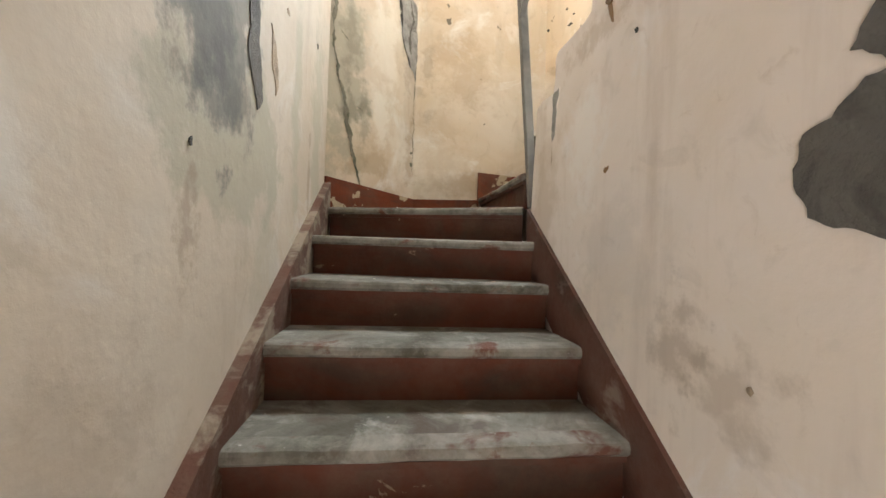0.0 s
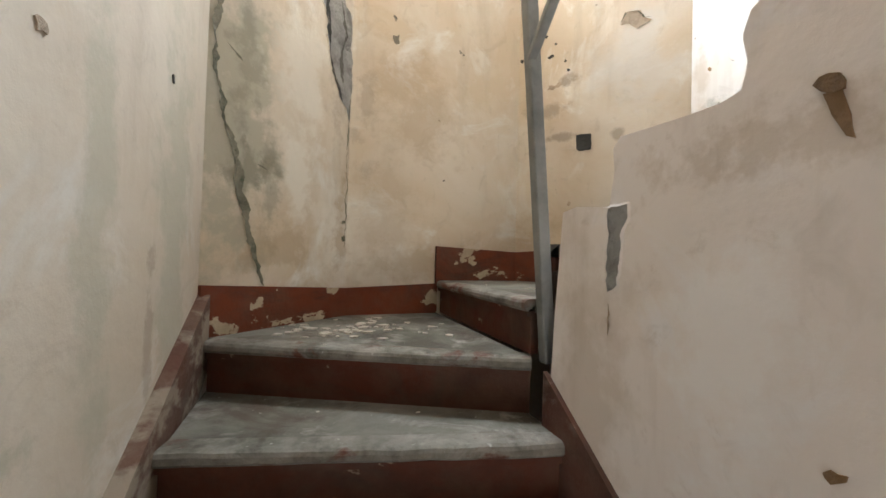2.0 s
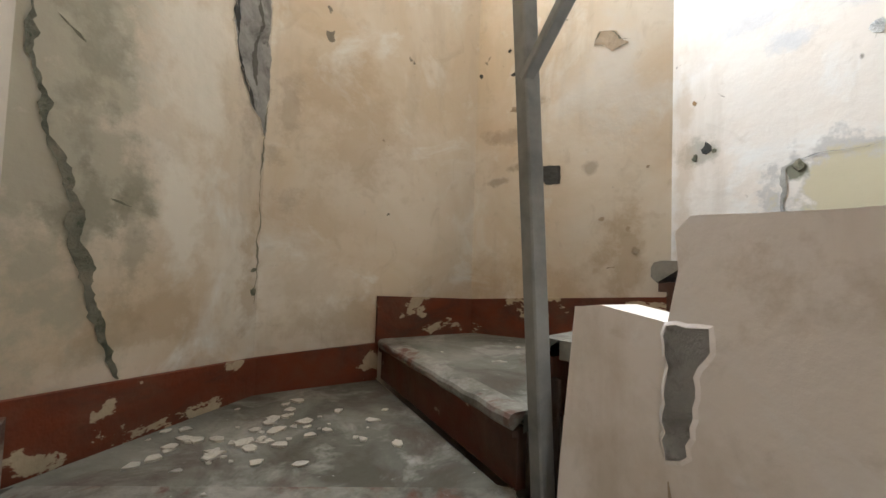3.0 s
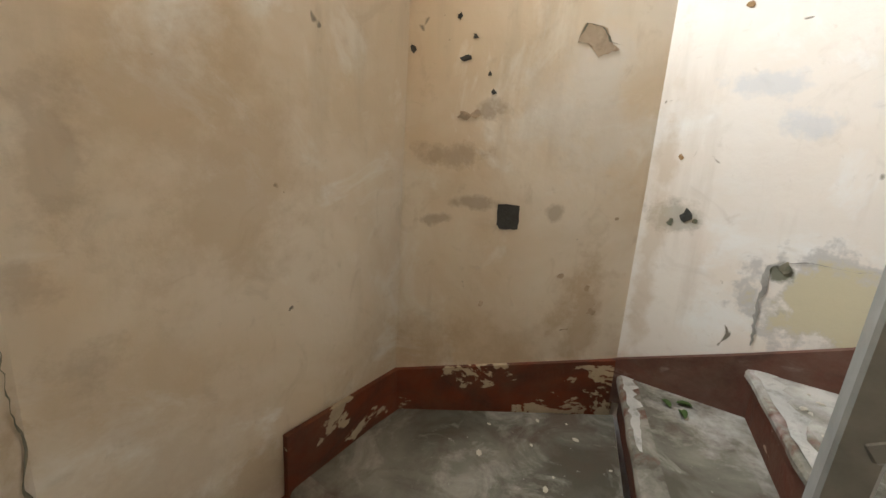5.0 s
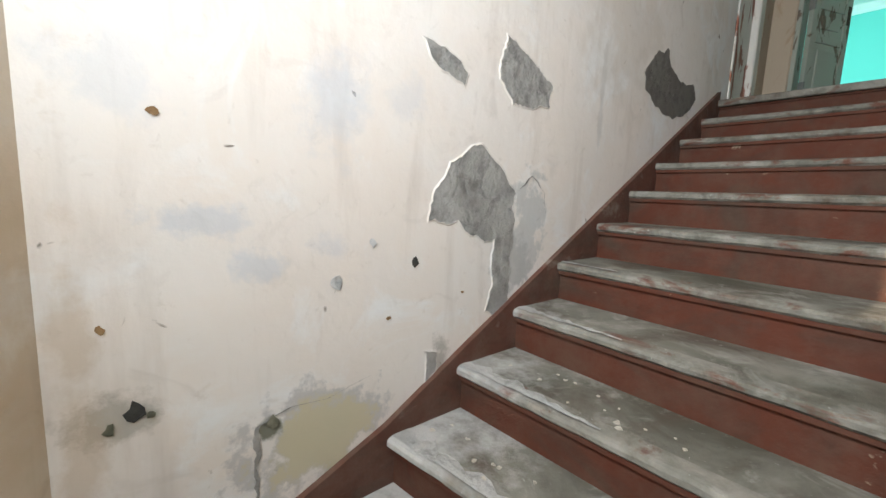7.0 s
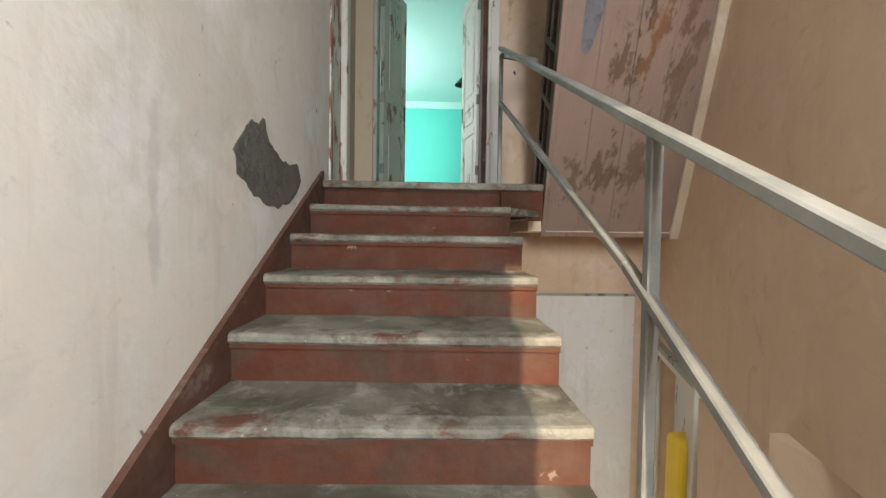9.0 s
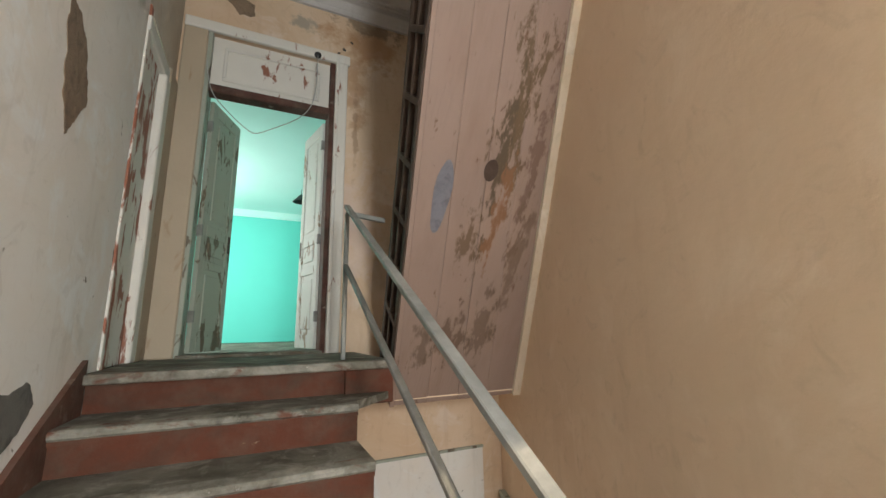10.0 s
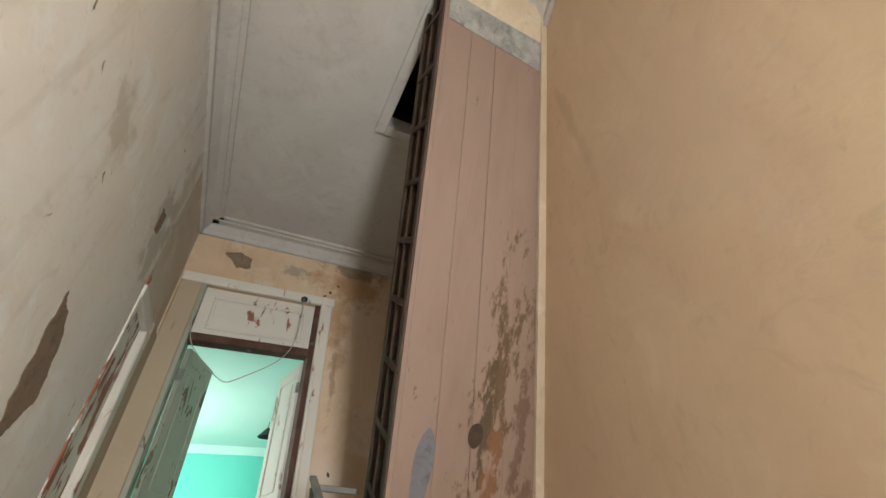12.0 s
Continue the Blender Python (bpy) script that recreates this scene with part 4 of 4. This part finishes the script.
# ---- peeling, cracks, holes and one painted shade rim in the plaster ----
BYNAME = {o.name: o for o in scene.objects}


def patch(wall_name, frame_m, pts, mat, name="bare_patch", lift=0.003, seed=1, jag=0.014, label=""):
    """Ragged patch on a wall; pts in (along, up) metres of the wall's frame, edges broken up by noise."""
    r = random.Random(seed)
    out = []
    lo_ = hi_ = 0.0
    for (u0, z0), (u1, z1) in zip(pts, pts[1:] + pts[:1]):
        L = math.hypot(u1 - u0, z1 - z0)
        n = max(1, int(L / 0.014))
        nx, nz = -(z1 - z0) / max(L, 1e-6), (u1 - u0) / max(L, 1e-6)
        for i in range(n):
            f = i / n
            if len(out) % 4 == 0:
                lo_, hi_ = hi_, r.uniform(-jag, jag)
            w = (len(out) % 4) / 4
            k = ((lo_ * (1 - w) + hi_ * w) + r.uniform(-jag, jag) * 0.3) * min(1, L / 0.1)
            out.append((u0 + (u1 - u0) * f + nx * k, z0 + (z1 - z0) * f + nz * k))
    bm = bmesh.new()
    face = [bm.verts.new(frame_m @ Vector((u, lift, z))) for u, z in out]
    foot = [bm.verts.new(frame_m @ Vector((u, -0.004, z))) for u, z in out]
    rim = []
    for i in range(len(face)):
        j = (i + 1) % len(face)
        rim.append(bm.edges.new((face[i], face[j])))
    bmesh.ops.triangle_fill(bm, use_beauty=True, edges=rim)
    for i in range(len(face)):
        j = (i + 1) % len(face)
        bm.faces.new((face[i], face[j], foot[j], foot[i]))
    if mat is M_CEMENT:
        # broken lip of the plaster layer round the hollow
        n = len(out)
        area = sum(out[a][0] * out[(a + 1) % n][1] - out[(a + 1) % n][0] * out[a][1] for a in range(n))
        sg = 1 if area > 0 else -1
        lb = bmesh.new()
        rows = []
        for a in range(n):
            (u0, z0), (u1, z1) = out[a - 1], out[(a + 1) % n]
            d = math.hypot(u1 - u0, z1 - z0) or 1
            nu, nz = sg * (z1 - z0) / d, -sg * (u1 - u0) / d
            u, z = out[a]
            hgt = r.uniform(0.0030, 0.0048)
            rows.append([lb.verts.new(frame_m @ Vector((u + nu * o, h, z + nz * o))) for o, h in ((-0.002, 0.0), (0.0, hgt), (0.001, hgt), (0.007, 0.0004))])
        for a in range(n):
            p, q = rows[a], rows[(a + 1) % n]
            for c in range(3):
                lb.faces.new((p[c], p[c + 1], q[c + 1], q[c]))
        part("plaster_lip", lb, BYNAME[wall_name].data.materials[0], BYNAME[wall_name])
    return part(name, bm, mat, BYNAME[wall_name], label)


def crack(wall_name, frame_m, pts, w, mat, seed=1, name="crack"):
    """Thin ragged band along a polyline."""
    r = random.Random(seed)
    fine = []
    drift = 0.0
    for (u0, z0), (u1, z1) in zip(pts, pts[1:]):
        n = max(2, int(math.hypot(u1 - u0, z1 - z0) / 0.012))
        for i in range(n):
            drift = drift * 0.8 + r.uniform(-0.005, 0.005)
            fine.append((u0 + (u1 - u0) * i / n + drift, z0 + (z1 - z0) * i / n))
    wide = 0.6
    bm = bmesh.new()
    rows = []
    for i, (u, z) in enumerate(fine):
        wide = min(1.0, max(0.12, wide + r.uniform(-0.3, 0.3)))
        ww = w * wide * min(1, 0.3 + 4 * min(i, len(fine) - 1 - i) / len(fine))
        rows.append([bm.verts.new(frame_m @ Vector((u + s * ww / 2, 0.004, z))) for s in (-1, 1)])
    for a, b in zip(rows, rows[1:]):
        bm.faces.new((a[0], a[1], b[1], b[0]))
    return part(name, bm, mat, BYNAME[wall_name])


def dot(wall_name, frame_m, u, z, r, mat, seed, lift=0.003, name="hole"):
    q = random.Random(seed)
    tilt, long = q.uniform(0, math.pi), q.uniform(0.55, 1.0)
    pts = []
    for i in range(9):
        a, k = i * math.tau / 9, r * q.uniform(0.5, 1.15)
        du, dz = k * math.cos(a), k * long * math.sin(a)
        pts.append((u + du * math.cos(tilt) - dz * math.sin(tilt), z + du * math.sin(tilt) + dz * math.cos(tilt)))
    return patch(wall_name, frame_m, pts, mat, name, lift, seed, r * 0.2)


# upper flight wall: along = y
FU = Matrix(((0, -1, 0, XW), (1, 0, 0, 0), (0, 0, 1, 0), (0, 0, 0, 1)))
N = "wall_flight_upper"
patch(N, FU, [(0.39, 2.49), (0.33, 2.66), (0.24, 2.74), (0.13, 2.80), (0.02, 2.73), (-0.08, 2.62), (-0.09, 2.42), (-0.08, 2.28), (-0.1, 2.1), (0.0, 2.05), (0.06, 2.10), (0.03, 2.2), (0.03, 2.4), (0.17, 2.43), (0.24, 2.48)], M_CEMENT, seed=3, label="bare grey cement where plaster fell")
patch(N, FU, [(0.02, 3.24), (-0.12, 3.2), (-0.3, 3.1), (-0.3, 3.0), (-0.04, 2.98), (0.05, 3.06)], M_CEMENT, seed=5)
patch(N, FU, [(0.44, 3.12), (0.33, 3.11), (0.22, 3.04), (0.24, 2.99), (0.34, 3.02), (0.4, 3.05)], M_CEMENT, seed=6)
patch(N, FU, [(-1.2, 3.36), (-1.36, 3.51), (-1.5, 3.56), (-1.55, 3.47), (-1.75, 3.42), (-1.97, 3.43), (-2.03, 3.36), (-1.95, 3.26), (-1.72, 3.17), (-1.42, 3.19), (-1.24, 3.27)], M_CEMENT_D, seed=7, label="dark grey cement repair patch")
dot(N, FU, 1.265, 2.035, 0.03, M_HOLE, 11)
dot(N, FU, 1.315, 2.005, 0.016, M_MOSS, 27)
dot(N, FU, 1.235, 2.02, 0.014, M_MOSS, 39)
# grey band paints the shade along the square patch's top and left edges
crack(N, FU, [(0.99, 1.6), (1.0, 1.76), (0.99, 1.9), (0.9, 1.93), (0.78, 1.92), (0.62, 1.96)], 0.022, M_CEMENT, 9)
crack(N, FU, [(-0.1, 2.62), (-0.2, 2.69), (-0.3, 2.62), (-0.33, 2.5)], 0.012, M_CEMENT, 4)
dot(N, FU, 0.95, 1.9, 0.026, M_MOSS, 10, 0.006)
dot(N, FU, 0.439, 2.342, 0.022, M_HOLE, 12)
patch(N, FU, [(0.385, 1.99), (0.33, 1.97), (0.33, 1.9), (0.38, 1.85)], M_CEMENT, seed=13)
for u, z, rr, s in ((0.62, 2.42, 0.02, 16), (1.32, 2.25, 0.012, 17), (1.2, 2.75, 0.016, 18), (0.75, 2.3, 0.03, 19), (0.55, 2.15, 0.01, 20), (0.2, 2.2, 0.008, 21)):
    dot(N, FU, u, z, rr, M_SMEAR if rr > 0.018 else M_RUST, s)
patch(N, FU, [(-1.75, 5.0), (-1.95, 4.9), (-2.05, 4.65), (-1.9, 4.42), (-1.8, 4.65)], M_BROWN, seed=22)
patch(N, FU, [(-2.3, 6.02), (-2.42, 6.05), (-2.44, 5.88), (-2.34, 5.85)], M_BROWN, seed=23)

# turn facets
F1, F2, F3 = wall_frame(C2, C1), wall_frame(C3, C2), wall_frame(C4, C3)
patch("wall_turn_1", F1, [(0.004, 2.0), (0.006, 2.2), (0.004, 2.5), (0.03, 2.6), (0.2, 2.76), (0.28, 2.74), (0.26, 2.62), (0.19, 2.52), (0.17, 2.32), (0.13, 2.2), (0.08, 2.1)], M_CEMENT, seed=30, label="crumbling grey mortar along the crack")
crack("wall_turn_1", F1, [(0.012, 2.2), (0.02, 1.9), (0.012, 1.6), (0.014, 1.3)], 0.012, M_MOSS, 31)
crack("wall_turn_1", F1, [(0.75, 2.6), (0.755, 2.2), (0.75, 1.97), (0.71, 1.82), (0.65, 1.68), (0.62, 1.5), (0.57, 1.32), (0.5, 1.12)], 0.045, M_MOSS, 32)
crack("wall_turn_1", F1, [(0.22, 2.7), (0.185, 2.5), (0.165, 2.32), (0.12, 2.18), (0.06, 2.08)], 0.03, M_HOLE, 29)
crack("wall_turn_1", F1, [(0.1, 2.62), (0.06, 2.45), (0.09, 2.3), (0.07, 2.18)], 0.035, M_CEMENT_D, 28)
crack("wall_turn_1", F1, [(0.70, 2.1), (0.62, 2.05)], 0.02, M_MOSS, 33)
crack("wall_turn_1", F1, [(0.55, 1.65), (0.48, 1.63)], 0.03, M_MOSS, 34)
for u, z, rr, s in ((0.03, 1.45, 0.014, 40), (0.025, 1.36, 0.02, 41)):
    dot("wall_turn_1", F1, u, z, rr, M_MOSS, s)
patch("wall_turn_3", F3, [(0.5, 2.03), (0.585, 2.03), (0.585, 1.95), (0.57, 1.93), (0.5, 1.935)], M_HOLE, "hole", 0.003, 42, 0.006)
patch("wall_turn_3", F3, [(0.35, 2.63), (0.33, 2.69), (0.25, 2.68), (0.19, 2.62), (0.26, 2.6)], M_BROWN2, seed=44)
crack("wall_turn_3", F3, [(0.35, 2.64), (0.33, 2.695), (0.27, 2.685), (0.23, 2.64), (0.17, 2.63)], 0.012, M_MOSS, 45)
for u, z, rr, s in ((0.75, 2.547, 0.022, 46), (0.94, 2.56, 0.02, 47), (0.78, 2.68, 0.014, 48), (0.72, 2.62, 0.012, 49), (0.66, 2.5, 0.012, 50), (0.64, 2.44, 0.012, 51), (0.74, 2.35, 0.03, 52), (0.7, 2.36, 0.02, 53), (0.3, 1.75, 0.018, 54),
                    (0.62, 1.62, 0.014, 55), (0.1, 2.0, 0.01, 56), (0.15, 1.6, 0.02, 57), (0.18, 1.7, 0.016, 58)):
    dot("wall_turn_3", F3, u, z, rr, M_HOLE if rr < 0.025 and z > 2.4 else M_BROWN2, s)

# outer wall of the lower flight: along = y, facing +x
FL = Matrix(((0, 1, 0, -0.04), (1, 0, 0, 0), (0, 0, 1, 0), (0, 0, 0, 1)))
N = "wall_flight_outer"
patch(N, FL, [(0.18, 1.5), (0.26, 1.5), (0.29, 1.3), (0.34, 1.17), (0.3, 1.13), (0.24, 1.2), (0.2, 1.3)], M_CEMENT_D, seed=63, lift=0.004)
patch(N, FL, [(0.40, 1.46), (0.45, 1.42), (0.5, 1.28), (0.48, 1.24), (0.43, 1.33)], M_BROWN2, seed=64)
dot(N, FL, -0.108, 0.914, 0.012, M_HOLE, 65)
dot(N, FL, 1.18, 1.78, 0.016, M_HOLE, 69)
dot(N, FL, 0.6, 1.62, 0.02, M_BROWN2, 70)

# partition: along = y, facing -x
FP = Matrix(((0, -1, 0, PX0), (1, 0, 0, 0), (0, 0, 1, 0), (0, 0, 0, 1)))
N = "wall_partition"
patch(N, FP, [(-0.423, 0.84), (-0.44, 0.91), (-0.5, 0.95), (-0.62, 0.97), (-0.8, 0.95), (-0.8, 0.62), (-0.62, 0.7), (-0.52, 0.75), (-0.45, 0.77)], M_CEMENT_D, seed=71, label="dark grey cement repair patch")
patch(N, FP, [(-0.505, 1.02), (-0.55, 1.08), (-0.8, 1.12), (-0.8, 0.97), (-0.55, 0.975)], M_CEMENT_D, seed=72)
dot(N, FP, 0.205, 1.54, 0.024, M_RUSTD, 73, 0.006, "rust_spot")
patch(N, FP, [(0.215, 1.53), (0.193, 1.53), (0.182, 1.49), (0.178, 1.455), (0.188, 1.46), (0.205, 1.495)], M_RUST, "rust_run", 0.003, 74, 0.004)
patch(N, FP, [(0.665, 1.41), (0.6, 1.415), (0.595, 1.38), (0.62, 1.34), (0.63, 1.22), (0.655, 1.2), (0.66, 1.33)], M_CEMENT, seed=75)
dot(N, FP, 0.05, 1.36, 0.01, M_HOLE, 76)
crack(N, FP, [(0.655, 1.17), (0.66, 1.08)], 0.012, M_BROWN2, 77)
dot(N, FP, 0.2, 0.98, 0.018, M_RUST, 78)
dot(N, FP, -0.35, 0.45, 0.012, M_BROWN2, 79)

# end wall above the door
FB = wall_frame((0, YB), (1, YB))
N = "wall_landing_back"
patch(N, FB, [(1.82, 6.62), (1.92, 6.72), (1.78, 6.78), (1.66, 6.72), (1.66, 6.6), (1.78, 6.56)], M_BROWN, seed=81)
for u, z, s in ((0.8, 6.5, 85), (0.85, 6.44, 86), (0.72, 6.6, 87), (0.6, 4.7, 88)):
    dot(N, FB, u, z, 0.022, M_HOLE, s)

# ---- crumbs of plaster on the treads ----
rng = random.Random(11)


def flake_bm(r, s):
    q = random.Random(s)
    bm = bmesh.new()
    add_prism(bm, [(r * q.uniform(0.5, 1.1) * math.cos(a), r * q.uniform(0.4, 1.0) * math.sin(a), 0) for a in [i * math.tau / 6 for i in range(6)]], (0, 0, 1), r * 0.22)
    return bm


shapes = []
for s in range(6):
    me = bpy.data.meshes.new("plaster_flake")
    b = flake_bm(0.02, s)
    b.to_mesh(me)
    b.free()
    me.materials.append(M_FLAKE)
    shapes.append(me)
spots = [(rng.gauss(0.55, 0.17), rng.gauss(1.62, 0.12), 5, rng.uniform(0.4, 1.7)) for _ in range(70)]
spots += [(rng.uniform(1.2, 2.0), rng.uniform(1.3, 1.8), 6, rng.uniform(0.3, 0.9)) for _ in range(16)]
spots += [(rng.uniform(1.7, 2.15), rng.uniform(0.62, 0.9), 8, rng.uniform(0.3, 0.8)) for _ in range(14)]
spots += [(rng.uniform(1.5, 2.15), rng.uniform(0.3, 0.48), 9, rng.uniform(0.3, 0.8)) for _ in range(16)]
spots += [(rng.uniform(1.2, 2.1), rng.uniform(-0.05, 0.13), 10, rng.uniform(0.3, 0.8)) for _ in range(14)]
spots += [(rng.uniform(0.1, 1.0), rng.uniform(0.7, 0.8), 3, rng.uniform(0.2, 0.5)) for _ in range(5)]
spots += [(0.72, 1.12, 4, 0.5), (0.4, 1.2, 4, 0.4)]
for x, y, k, sc in spots:
    if k == 5 and (y < 1.25 or y > 1.52 + x * 0.85 or x < 0.1 or x > 1.0 or y > 2.0):
        continue
    ob = new("plaster_flake", rng.choice(shapes))
    ob.matrix_basis = pose(x, y, k * H - 0.001, 0, 0, rng.uniform(0, 360)) @ Matrix.Scale(sc, 4)
    tagged(ob, "small chip of fallen plaster lying on a tread", "plaster chip", "plaster chips on the stairs")
for x, y, z, a in ((2.08, 1.2, 7 * H + 0.004, 40), (2.12, 1.14, 7 * H + 0.004, 100), (2.05, 1.14, 7 * H + 0.004, 200)):
    bm = bmesh.new()
    vs = [bm.verts.new((0.024 * math.cos(t) * (1 if math.cos(t) < 0 else 1.3), 0.014 * math.sin(t), 0.012 * abs(math.sin(t)) + 0.002)) for t in [i * math.tau / 10 for i in range(10)]]
    c = bm.verts.new((0, 0, 0.001))
    for i in range(10):
        bm.faces.new((vs[i], vs[(i + 1) % 10], c))
    ob = obj("fallen_leaf", bm, M_LEAF)
    ob.matrix_basis = pose(x, y, z, 8, 0, a)
    tagged(ob, "small green leaf lying in a tread corner", "leaf", "leaves on the tread")

# ---- white plaster dust swept to the wall ends of the treads ----
def dust(k, x0, x1, depth, seed):
    """Thin ragged drift of plaster dust behind the nosing of step k."""
    q = random.Random(seed)
    (ax, ay), (bx, by) = NOS[k]
    a, b = Vector((ax, ay)), Vector((bx, by))
    way = (b - a).normalized()
    fwd = Vector((-way.y, way.x))
    n = 18
    near, far = [], []
    for i in range(n + 1):
        d = x0 + (x1 - x0) * i / n
        fade = 1 - (i / n) ** 1.6
        near.append(a + way * d + fwd * (0.012 + q.uniform(0, 0.012)))
        far.append(a + way * d + fwd * (0.03 + depth * 0.6 * fade * q.uniform(0.3, 1.0)))
    bm = bmesh.new()
    z = k * H
    va = [bm.verts.new((*p, z + 0.0015)) for p in near]
    vm = [bm.verts.new((*(p * 0.5 + r * 0.5), z + 0.003)) for p, r in zip(near, far)]
    vb = [bm.verts.new((*r, z + 0.0012)) for r in far]
    for i in range(n):
        bm.faces.new((va[i], va[i + 1], vm[i + 1], vm[i]))
        bm.faces.new((vm[i], vm[i + 1], vb[i + 1], vb[i]))
    tagged(obj("plaster_dust", bm, M_DUST), "thin drift of white plaster dust on a tread", "dust", "plaster dust on the stairs", "stuff")


for k, x1, depth, sd in ((7, 0.5, 0.1, 1), (8, 0.75, 0.14, 2), (9, 0.8, 0.16, 3), (10, 0.6, 0.14, 4), (11, 0.5, 0.09, 5), (12, 0.3, 0.04, 6)):
    dust(k, 0.005, x1, depth, sd)
